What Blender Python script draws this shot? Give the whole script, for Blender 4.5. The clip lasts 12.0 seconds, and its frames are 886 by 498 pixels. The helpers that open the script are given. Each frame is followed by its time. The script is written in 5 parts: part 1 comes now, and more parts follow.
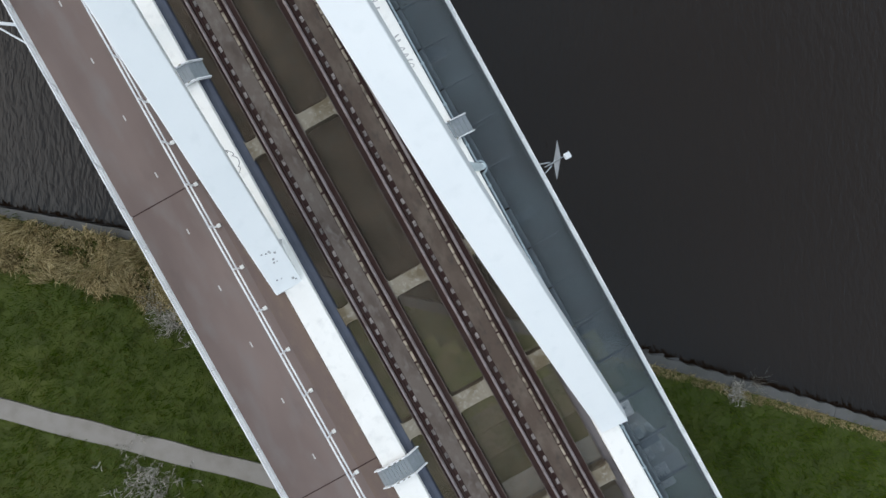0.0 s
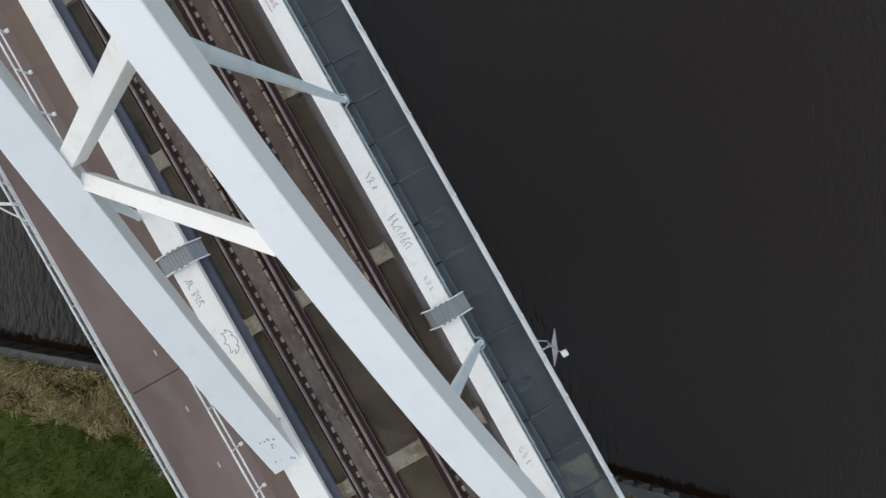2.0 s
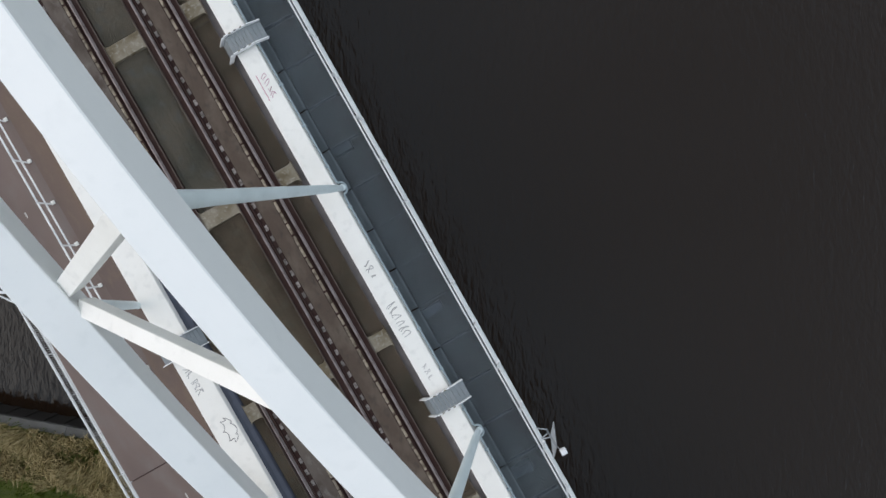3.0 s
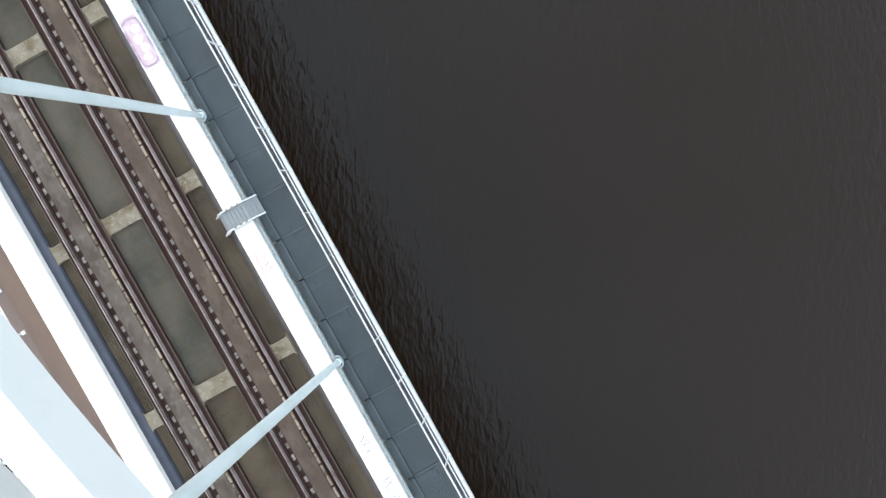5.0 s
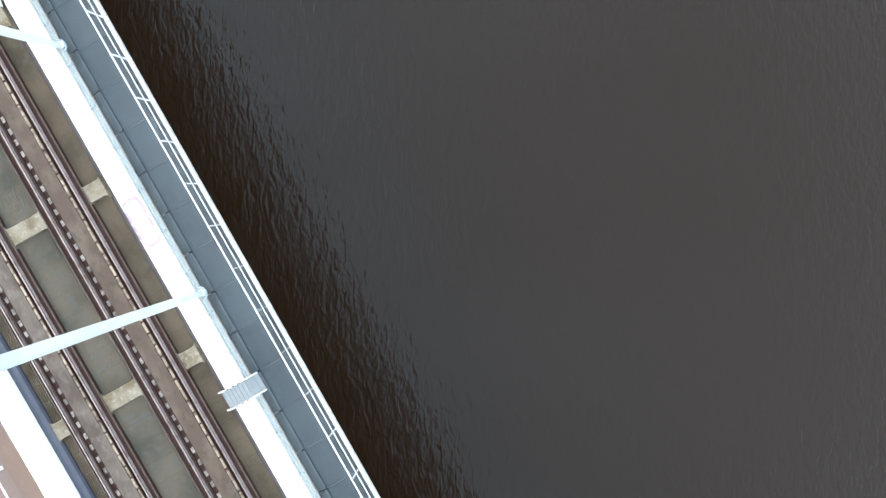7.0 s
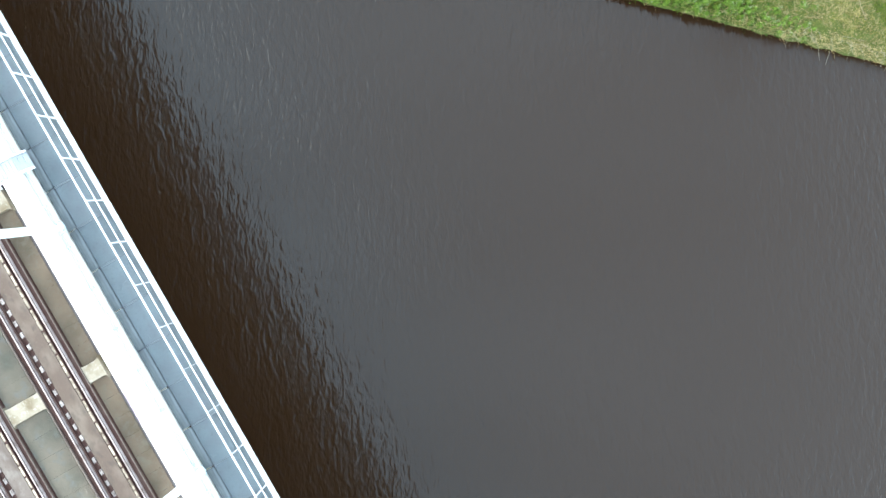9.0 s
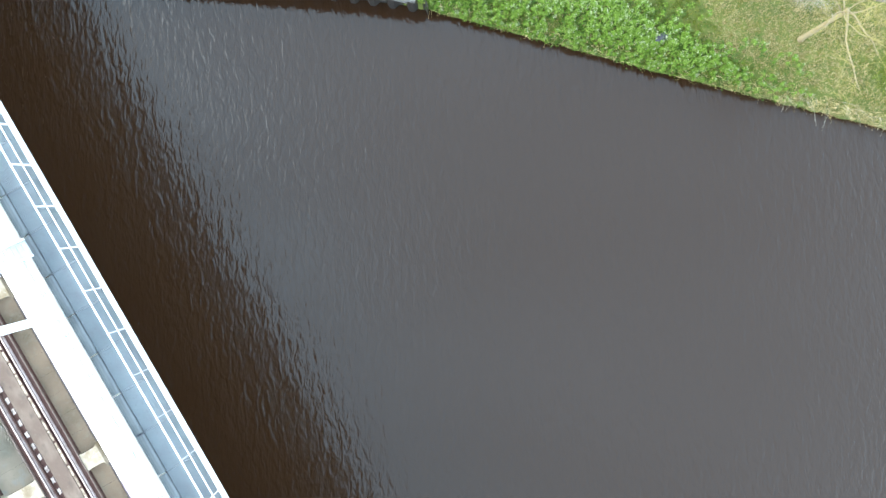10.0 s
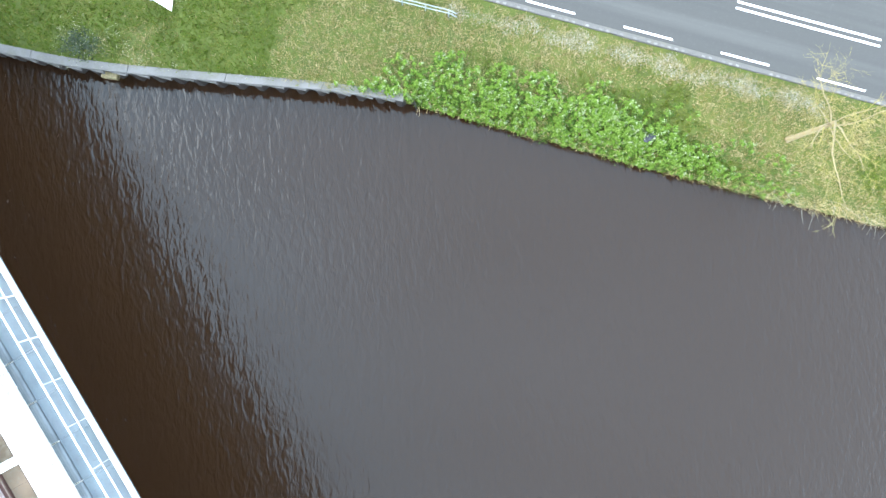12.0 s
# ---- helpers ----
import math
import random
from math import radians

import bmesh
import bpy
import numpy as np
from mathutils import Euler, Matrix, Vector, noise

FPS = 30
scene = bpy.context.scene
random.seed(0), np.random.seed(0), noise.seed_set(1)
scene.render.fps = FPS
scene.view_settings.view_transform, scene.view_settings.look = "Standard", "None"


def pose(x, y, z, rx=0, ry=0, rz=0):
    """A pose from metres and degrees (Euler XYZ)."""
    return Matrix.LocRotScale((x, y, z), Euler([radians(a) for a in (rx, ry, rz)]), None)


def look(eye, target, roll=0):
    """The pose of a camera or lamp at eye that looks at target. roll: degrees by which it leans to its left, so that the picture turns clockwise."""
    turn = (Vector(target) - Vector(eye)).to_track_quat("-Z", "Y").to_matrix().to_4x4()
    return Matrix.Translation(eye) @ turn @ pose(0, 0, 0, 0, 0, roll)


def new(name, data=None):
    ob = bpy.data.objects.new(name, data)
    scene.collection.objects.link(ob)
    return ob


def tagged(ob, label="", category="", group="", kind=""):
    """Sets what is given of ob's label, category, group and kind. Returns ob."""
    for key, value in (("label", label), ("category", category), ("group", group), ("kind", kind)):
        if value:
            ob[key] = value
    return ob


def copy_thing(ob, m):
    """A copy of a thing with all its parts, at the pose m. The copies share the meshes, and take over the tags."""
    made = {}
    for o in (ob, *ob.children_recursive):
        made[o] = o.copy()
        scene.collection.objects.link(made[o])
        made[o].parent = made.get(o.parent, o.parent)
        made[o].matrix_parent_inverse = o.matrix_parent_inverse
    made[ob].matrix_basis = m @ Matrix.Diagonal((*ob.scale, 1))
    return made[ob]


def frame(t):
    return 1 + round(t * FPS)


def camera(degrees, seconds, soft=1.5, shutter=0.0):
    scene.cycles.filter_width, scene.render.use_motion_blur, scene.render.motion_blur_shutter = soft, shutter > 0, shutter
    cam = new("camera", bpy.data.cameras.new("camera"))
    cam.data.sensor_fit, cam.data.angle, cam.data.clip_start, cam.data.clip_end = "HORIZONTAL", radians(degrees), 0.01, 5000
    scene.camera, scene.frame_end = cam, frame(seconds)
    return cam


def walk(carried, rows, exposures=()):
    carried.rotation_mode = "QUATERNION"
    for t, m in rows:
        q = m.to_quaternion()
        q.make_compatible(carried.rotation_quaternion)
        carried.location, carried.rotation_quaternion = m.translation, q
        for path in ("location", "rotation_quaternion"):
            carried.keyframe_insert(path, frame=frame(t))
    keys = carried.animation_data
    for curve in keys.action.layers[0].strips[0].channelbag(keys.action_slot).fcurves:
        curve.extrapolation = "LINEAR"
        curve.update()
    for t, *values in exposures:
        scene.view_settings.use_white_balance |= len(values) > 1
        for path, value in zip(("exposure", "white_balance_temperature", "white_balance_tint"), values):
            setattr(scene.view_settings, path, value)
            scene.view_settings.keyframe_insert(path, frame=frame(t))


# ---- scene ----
cam = camera(70.0, 12.0)
PATH = [
    (0, pose(3.10, -1.95, 29.33, -1.27, 0.20, -28.91)),
    (0.5, pose(4.13, -0.17, 29.31, -1.26, 0.23, -29.01)),
    (1, pose(5.16, 1.59, 29.29, -1.22, 0.28, -29.07)),
    (1.5, pose(6.18, 3.29, 29.25, -1.17, 0.34, -29.10)),
    (2, pose(7.23, 5.03, 29.21, -1.12, 0.44, -29.20)),
    (2.5, pose(8.31, 6.78, 29.16, -1.18, 0.57, -29.29)),
    (3, pose(9.39, 8.56, 29.09, -1.31, 0.64, -29.34)),
    (3.5, pose(10.42, 10.35, 29.03, -1.43, 0.65, -29.27)),
    (4, pose(11.41, 12.14, 28.97, -1.50, 0.52, -29.14)),
    (4.5, pose(12.36, 13.94, 28.93, -1.53, 0.32, -28.99)),
    (5, pose(13.27, 15.74, 28.90, -1.54, 0.12, -28.88)),
    (5.5, pose(14.15, 17.53, 28.90, -1.55, -0.01, -28.85)),
    (6, pose(15.05, 19.32, 28.92, -1.51, -0.17, -28.91)),
    (6.5, pose(15.96, 21.09, 28.95, -1.45, -0.33, -29.01)),
    (7, pose(16.87, 22.83, 28.99, -1.34, -0.48, -29.13)),
    (7.5, pose(17.79, 24.56, 29.02, -1.18, -0.62, -29.23)),
    (8, pose(18.71, 26.26, 29.06, -0.97, -0.73, -29.32)),
    (8.5, pose(19.65, 27.93, 29.08, -0.72, -0.80, -29.42)),
    (9, pose(20.59, 29.57, 29.11, -0.44, -0.84, -29.53)),
    (9.5, pose(21.55, 31.18, 29.12, -0.14, -0.84, -29.67)),
    (10, pose(22.48, 32.71, 29.14, 0.08, -0.86, -29.77)),
    (10.5, pose(23.38, 34.13, 29.16, 0.14, -0.93, -29.84)),
    (11, pose(24.26, 35.47, 29.18, 0.10, -1.05, -29.81)),
    (11.5, pose(25.12, 36.73, 29.17, -0.09, -1.18, -29.74)),
    (12, pose(25.97, 37.92, 29.11, -0.44, -1.29, -29.62)),
]
EXPOSURE = [(0, -0.67, 7200, 20), (1.5, -0.92, 7350, 22), (2.5, -0.94, 7400, 22), (3.6, -0.62, 7400, 22), (5.5, 0.34, 7350, 19), (7.2, 0.80, 7200, 18), (9.0, 1.50, 6950, 14), (10.0, 1.76, 6800, 15), (10.5, 2.02, 6750, 16), (11.2, 2.10, 6700, 16), (12, 2.0, 6700, 17)]
walk(cam, PATH, EXPOSURE)

# ---- light: a bright overcast day ----
SUN_HEIGHT, SUN_TURN = radians(32), radians(-58)
world = bpy.data.worlds.new("sky")
scene.world = world
world.use_nodes = True
wn, wl = world.node_tree.nodes, world.node_tree.links
sky = wn.new("ShaderNodeTexSky")
sky.sky_type, sky.sun_disc = "NISHITA", False
sky.sun_elevation, sky.sun_rotation = SUN_HEIGHT, SUN_TURN
sky.air_density, sky.dust_density, sky.ozone_density = 1.0, 1.5, 1.0
cloud = wn.new("ShaderNodeMix")
cloud.data_type = "RGBA"
cloud.inputs[0].default_value = 0.85
# an overcast sky is brighter overhead than at the horizon
where = wn.new("ShaderNodeTexCoord")
split = wn.new("ShaderNodeSeparateXYZ")
wl.new(where.outputs["Generated"], split.inputs[0])
rise = wn.new("ShaderNodeMapRange")
rise.inputs["To Min"].default_value, rise.inputs["To Max"].default_value = 1.7, 1.16
wl.new(split.outputs["Z"], rise.inputs[0])
veil = wn.new("ShaderNodeMix")
veil.data_type = "RGBA"
veil.inputs[6].default_value = (0, 0, 0, 1)
veil.inputs[7].default_value = (8.3, 10.9, 12.9, 1)
veil.clamp_factor = False
# and brighter round the place of the hidden sun
TO_SUN = Vector((math.sin(SUN_TURN) * math.cos(SUN_HEIGHT), math.cos(SUN_TURN) * math.cos(SUN_HEIGHT), math.sin(SUN_HEIGHT)))
aim = wn.new("ShaderNodeVectorMath")
aim.operation = "DOT_PRODUCT"
aim.inputs[1].default_value = TO_SUN
wl.new(where.outputs["Generated"], aim.inputs[0])
near = wn.new("ShaderNodeMapRange")
wl.new(aim.outputs["Value"], near.inputs[0])
glow = wn.new("ShaderNodeMath")
glow.operation = "POWER"
glow.inputs[1].default_value = 3.0
wl.new(near.outputs[0], glow.inputs[0])
slope = wn.new("ShaderNodeMath")
slope.operation = "MULTIPLY_ADD"
slope.inputs[1].default_value, slope.inputs[2].default_value = 0.55, 1.08
wl.new(glow.outputs[0], slope.inputs[0])
both = wn.new("ShaderNodeMath")
both.operation = "MULTIPLY"
# soft cloud in the overcast
puff = wn.new("ShaderNodeTexNoise")
puff.inputs["Scale"].default_value, puff.inputs["Detail"].default_value = 7.0, 4.0
wl.new(where.outputs["Generated"], puff.inputs["Vector"])
mottle = wn.new("ShaderNodeMapRange")
mottle.inputs["From Min"].default_value, mottle.inputs["From Max"].default_value = 0.3, 0.7
mottle.inputs["To Min"].default_value, mottle.inputs["To Max"].default_value = 0.74, 1.26
wl.new(puff.outputs[0], mottle.inputs[0])
mixed = wn.new("ShaderNodeMath")
mixed.operation = "MULTIPLY"
wl.new(both.outputs[0], mixed.inputs[0])
wl.new(mottle.outputs[0], mixed.inputs[1])
wl.new(rise.outputs[0], both.inputs[0])
wl.new(slope.outputs[0], both.inputs[1])
wl.new(mixed.outputs[0], veil.inputs[0])
wl.new(veil.outputs[2], cloud.inputs[7])
wl.new(sky.outputs[0], cloud.inputs[6])
wl.new(cloud.outputs[2], wn["Background"].inputs[0])
wn["Background"].inputs[1].default_value = 0.1
lamp = bpy.data.lights.new("sun", "SUN")
lamp.energy, lamp.angle, lamp.color = 1.4, radians(58), (1.0, 0.90, 0.77)
sun = new("sun", lamp)
sun.matrix_world = look((0, 0, 60), Vector((0, 0, 60)) - TO_SUN)


# ---- materials ----
def mat(name, base, rough=0.6, metal=0.0, grain=(), bump=0.0, bump_scale=40.0, per_object=0.0, spec=0.5, stretch=(1, 1, 1), turn=0.0):
    """A surface of one base colour, broken up by layers of (scale, colour, from, to, amount), with fine relief."""
    m = bpy.data.materials.new(name)
    m.use_nodes = True
    n, l = m.node_tree.nodes, m.node_tree.links
    b = n["Principled BSDF"]
    b.inputs["Roughness"].default_value, b.inputs["Metallic"].default_value = rough, metal
    b.inputs["Specular IOR Level"].default_value = spec
    geo = n.new("ShaderNodeNewGeometry")
    mapping = n.new("ShaderNodeMapping")
    mapping.inputs["Scale"].default_value = stretch
    turned = n.new("ShaderNodeMapping")
    turned.inputs["Rotation"].default_value = (0, 0, turn)
    l.new(geo.outputs["Position"], turned.inputs["Vector"])
    l.new(turned.outputs[0], mapping.inputs["Vector"])
    out = n.new("ShaderNodeRGB").outputs[0]
    out.default_value = (*base, 1)
    for scale, colour, lo, hi, amount in grain:
        t = n.new("ShaderNodeTexNoise")
        t.inputs["Scale"].default_value, t.inputs["Detail"].default_value = scale, 5
        l.new(mapping.outputs[0], t.inputs["Vector"])
        r = n.new("ShaderNodeMapRange")
        r.inputs["From Min"].default_value, r.inputs["From Max"].default_value = lo, hi
        r.inputs["To Max"].default_value = amount
        l.new(t.outputs[0], r.inputs[0])
        mix = n.new("ShaderNodeMix")
        mix.data_type = "RGBA"
        l.new(r.outputs[0], mix.inputs[0])
        l.new(out, mix.inputs[6])
        mix.inputs[7].default_value = (*colour, 1)
        out = mix.outputs[2]
    if per_object:
        info = n.new("ShaderNodeObjectInfo")
        r = n.new("ShaderNodeMapRange")
        r.inputs["To Min"].default_value, r.inputs["To Max"].default_value = 1 - per_object, 1 + per_object
        l.new(info.outputs["Random"], r.inputs[0])
        hs = n.new("ShaderNodeHueSaturation")
        l.new(r.outputs[0], hs.inputs["Value"])
        l.new(out, hs.inputs["Color"])
        out = hs.outputs[0]
    l.new(out, b.inputs["Base Color"])
    if bump:
        t = n.new("ShaderNodeTexNoise")
        t.inputs["Scale"].default_value, t.inputs["Detail"].default_value = bump_scale, 4
        l.new(mapping.outputs[0], t.inputs["Vector"])
        bp = n.new("ShaderNodeBump")
        bp.inputs["Strength"].default_value, bp.inputs["Distance"].default_value = bump, 0.02
        l.new(t.outputs[0], bp.inputs["Height"])
        l.new(bp.outputs[0], b.inputs["Normal"])
    return m


def island_mat(name, a, b_, c, rough=0.7):
    """Plants: each blade or leaf takes its own tone between three colours."""
    m = bpy.data.materials.new(name)
    m.use_nodes = True
    n, l = m.node_tree.nodes, m.node_tree.links
    b = n["Principled BSDF"]
    b.inputs["Roughness"].default_value = rough
    b.inputs["Specular IOR Level"].default_value = 0.04
    geo = n.new("ShaderNodeNewGeometry")
    ramp = n.new("ShaderNodeValToRGB")
    ramp.color_ramp.elements[0].color, ramp.color_ramp.elements[1].color = (*a, 1), (*c, 1)
    ramp.color_ramp.elements.new(0.5).color = (*b_, 1)
    l.new(geo.outputs["Random Per Island"], ramp.inputs[0])
    l.new(ramp.outputs[0], b.inputs["Base Color"])
    return m


WHITE = mat("white_paint", (0.88, 0.90, 0.895), 0.4, grain=[(0.30, (0.80, 0.835, 0.84), 0.42, 0.78, 0.7), (1.6, (0.66, 0.70, 0.705), 0.56, 0.78, 0.22), (22, (0.5, 0.5, 0.48), 0.66, 0.8, 0.25)], bump=0.06, bump_scale=6)
WHITE_DIRTY = mat("weathered_white_paint", (0.915, 0.905, 0.865), 0.45, grain=[(0.5, (0.83, 0.82, 0.78), 0.45, 0.75, 0.9), (2.2, (0.64, 0.64, 0.62), 0.56, 0.82, 0.5), (26, (0.5, 0.49, 0.46), 0.6, 0.85, 0.25)], bump=0.08, bump_scale=9)
# white of the hangers, with the bluish shade on the rods mixed in
HANGER_PAINT = mat("white_paint_with_teal_shade", (0.70, 0.79, 0.805), 0.5, grain=[(0.8, (0.60, 0.69, 0.705), 0.45, 0.72, 0.8), (9, (0.55, 0.60, 0.60), 0.6, 0.8, 0.4)])
EDGE_WHITE = mat("edge_beam_paint", (0.66, 0.70, 0.71), 0.5, grain=[(0.9, (0.50, 0.54, 0.555), 0.42, 0.7, 0.8), (7, (0.42, 0.43, 0.42), 0.55, 0.8, 0.5)])
RAIL_WHITE = mat("rail_paint", (0.84, 0.85, 0.86), 0.4, grain=[(2.0, (0.6, 0.62, 0.64), 0.5, 0.75, 0.6)])
GREY_BLUE = mat("blue_grey_steel", (0.068, 0.080, 0.112), 0.5, grain=[(1.5, (0.05, 0.058, 0.08), 0.4, 0.7, 0.8), (12, (0.11, 0.12, 0.13), 0.6, 0.8, 0.4)])
GRATE = mat("galvanised_grating", (0.285, 0.355, 0.392), 0.5, 0.3, grain=[(0.8, (0.258, 0.30, 0.332), 0.4, 0.7, 0.8), (9, (0.2, 0.22, 0.22), 0.55, 0.8, 0.5)], per_object=0.06)
GRATE_OLD = mat("dirty_grating", (0.300, 0.232, 0.170), 0.65, 0.1, grain=[(0.5, (0.15, 0.122, 0.085), 0.42, 0.66, 0.85), (2.4, (0.27, 0.25, 0.20), 0.52, 0.72, 0.6), (9, (0.26, 0.27, 0.25), 0.55, 0.8, 0.5)], per_object=0.025)
# dirty grating, with the grey-green sheen of the water below coloured in
GRATE_TEAL = mat("dirty_grating_with_water_sheen", (0.315, 0.275, 0.222), 0.6, 0.15, grain=[(0.45, (0.165, 0.165, 0.135), 0.45, 0.66, 0.85), (2.2, (0.26, 0.275, 0.26), 0.52, 0.70, 0.7), (9, (0.15, 0.145, 0.12), 0.58, 0.8, 0.5)], per_object=0.025)
ASPHALT_RED = mat("brown_resin_surfacing", (0.205, 0.150, 0.133), 0.85, grain=[(0.25, (0.155, 0.110, 0.097), 0.42, 0.62, 0.9), (0.7, (0.115, 0.085, 0.075), 0.60, 0.72, 0.45), (1.1, (0.20, 0.172, 0.163), 0.5, 0.75, 0.7), (60, (0.12, 0.10, 0.09), 0.5, 0.75, 0.5)], bump=0.3, bump_scale=120, stretch=(1, 0.35, 1))
PALE_STEEL = mat("steel_joint_strip", (0.135, 0.160, 0.18), 0.5, 0.2, grain=[(3, (0.145, 0.172, 0.19), 0.45, 0.7, 0.7)])
TRUNK = mat("blue_grey_trunk_paint", (0.104, 0.128, 0.142), 0.5, grain=[(1.2, (0.084, 0.104, 0.118), 0.4, 0.7, 0.8), (14, (0.15, 0.175, 0.19), 0.6, 0.8, 0.4)])
MARK = mat("marking_paint", (0.52, 0.50, 0.47), 0.6, grain=[(14, (0.35, 0.33, 0.31), 0.5, 0.75, 0.8)])
RUST = mat("dark_rusty_steel", (0.042, 0.017, 0.014), 0.8, 0.0, spec=0.3, grain=[(1.3, (0.058, 0.034, 0.028), 0.45, 0.7, 0.8), (18, (0.03, 0.023, 0.02), 0.5, 0.8, 0.6)], bump=0.2, bump_scale=50)
RAILHEAD = mat("rail_steel", (0.30, 0.255, 0.25), 0.45, 0.4, grain=[(1.5, (0.16, 0.115, 0.10), 0.48, 0.68, 0.8), (9, (0.10, 0.07, 0.06), 0.55, 0.75, 0.6)])
TRACKBED = mat("dusty_track_plate", (0.086, 0.060, 0.046), 0.9, grain=[(1.1, (0.135, 0.105, 0.082), 0.46, 0.66, 0.8), (4, (0.052, 0.040, 0.033), 0.52, 0.75, 0.7), (16, (0.15, 0.13, 0.11), 0.60, 0.76, 0.5), (45, (0.045, 0.036, 0.03), 0.60, 0.8, 0.5)], bump=0.3, bump_scale=40, stretch=(1, 0.6, 1))
TRACKBED_PALE = mat("pale_dusty_track_plate", (0.124, 0.100, 0.085), 0.9, grain=[(0.9, (0.070, 0.050, 0.041), 0.46, 0.64, 0.85), (3.2, (0.175, 0.155, 0.138), 0.52, 0.72, 0.7), (16, (0.06, 0.048, 0.042), 0.58, 0.76, 0.6), (45, (0.20, 0.18, 0.16), 0.62, 0.8, 0.4)], bump=0.3, bump_scale=40, stretch=(1, 0.6, 1))
LIP = mat("dull_brown_steel_edge", (0.085, 0.062, 0.052), 0.75, grain=[(2.5, (0.13, 0.105, 0.09), 0.48, 0.7, 0.8), (12, (0.05, 0.034, 0.028), 0.5, 0.75, 0.6)])
PAD = mat("pale_fastening_block", (0.25, 0.218, 0.205), 0.8, grain=[(9, (0.07, 0.055, 0.05), 0.45, 0.68, 0.9)], per_object=0.35)
PAD_LONG = mat("cream_fastening_strip", (0.34, 0.285, 0.22), 0.8, grain=[(3.5, (0.09, 0.07, 0.05), 0.46, 0.62, 0.9)], per_object=0.3)
STEP_STEEL = mat("pale_step_grating", (0.23, 0.262, 0.275), 0.5, 0.2, grain=[(6, (0.28, 0.30, 0.33), 0.45, 0.7, 0.7)])
BEAM = mat("stained_pale_steel", (0.225, 0.196, 0.148), 0.75, grain=[(0.9, (0.115, 0.086, 0.046), 0.46, 0.62, 0.9), (6, (0.32, 0.30, 0.26), 0.54, 0.70, 0.7), (22, (0.14, 0.10, 0.06), 0.60, 0.75, 0.7)], bump=0.15, bump_scale=30)
CONCRETE = mat("concrete", (0.33, 0.33, 0.31), 0.9, grain=[(0.8, (0.25, 0.25, 0.23), 0.4, 0.7, 0.8), (14, (0.4, 0.4, 0.38), 0.55, 0.8, 0.5)], bump=0.3, bump_scale=40)
CAP = mat("bank_coping_concrete", (0.102, 0.101, 0.098), 0.85, grain=[(0.7, (0.068, 0.067, 0.062), 0.42, 0.68, 0.9), (3, (0.085, 0.085, 0.07), 0.5, 0.7, 0.7), (11, (0.14, 0.14, 0.14), 0.55, 0.8, 0.6), (40, (0.07, 0.07, 0.055), 0.62, 0.8, 0.5)], bump=0.2, bump_scale=30)
PILE = mat("wet_sheet_pile_steel", (0.016, 0.013, 0.011), 0.6, grain=[(4, (0.018, 0.014, 0.012), 0.4, 0.7, 0.8)], bump=0.2, bump_scale=20)
SOIL = mat("grass_floor", (0.045, 0.066, 0.006), 0.95, grain=[(0.22, (0.075, 0.088, 0.014), 0.48, 0.68, 0.8), (1.3, (0.036, 0.050, 0.008), 0.45, 0.7, 0.7), (7, (0.10, 0.110, 0.026), 0.55, 0.8, 0.6)], bump=0.8, bump_scale=14)
GRAVEL = mat("gravel_path_surface", (0.262, 0.240, 0.215), 0.95, grain=[(1.0, (0.205, 0.182, 0.155), 0.42, 0.7, 0.8), (35, (0.27, 0.26, 0.24), 0.5, 0.75, 0.6)], bump=0.5, bump_scale=60)
TARMAC = mat("grey_asphalt", (0.047, 0.048, 0.046), 0.9, spec=0.25, grain=[(0.9, (0.063, 0.064, 0.061), 0.50, 0.64, 0.8), (3, (0.043, 0.044, 0.043), 0.5, 0.75, 0.6), (90, (0.12, 0.12, 0.12), 0.6, 0.8, 0.6)], bump=0.3, bump_scale=150, stretch=(0.03, 1, 1), turn=radians(44))
ROAD_EDGE = mat("paler_road_edge", (0.074, 0.072, 0.068), 0.9, grain=[(2.2, (0.09, 0.085, 0.07), 0.45, 0.7, 0.8), (40, (0.18, 0.18, 0.17), 0.55, 0.8, 0.6)])
ROAD_PAINT = mat("white_road_paint", (0.62, 0.63, 0.63), 0.6, grain=[(9, (0.42, 0.43, 0.43), 0.5, 0.8, 0.7)])
BARK = mat("yellow_green_bark", (0.185, 0.155, 0.085), 0.85, grain=[(6, (0.18, 0.13, 0.06), 0.45, 0.7, 0.8)])
TWIG = island_mat("yellow_twig", (0.19, 0.165, 0.06), (0.24, 0.205, 0.07), (0.16, 0.14, 0.075))
GRASS = island_mat("meadow_blade", (0.027, 0.062, 0.003), (0.058, 0.112, 0.005), (0.128, 0.152, 0.018))
GRASS_PALE = island_mat("verge_blade", (0.088, 0.104, 0.013), (0.134, 0.137, 0.026), (0.190, 0.166, 0.058))
STRAW = island_mat("dry_reed_blade", (0.17, 0.128, 0.055), (0.34, 0.27, 0.135), (0.56, 0.465, 0.27))
LEAF = island_mat("nettle_leaf", (0.033, 0.072, 0.009), (0.072, 0.134, 0.016), (0.128, 0.190, 0.042))
LEAF_PALE = island_mat("pale_nettle_top", (0.10, 0.150, 0.055), (0.175, 0.22, 0.11), (0.28, 0.305, 0.20))
VERGE_GREEN = island_mat("fresh_verge_blade", (0.034, 0.072, 0.005), (0.060, 0.106, 0.009), (0.102, 0.136, 0.020))
LEAF_DARK = island_mat("shrub_leaf", (0.012, 0.028, 0.010), (0.025, 0.050, 0.016), (0.05, 0.08, 0.03))
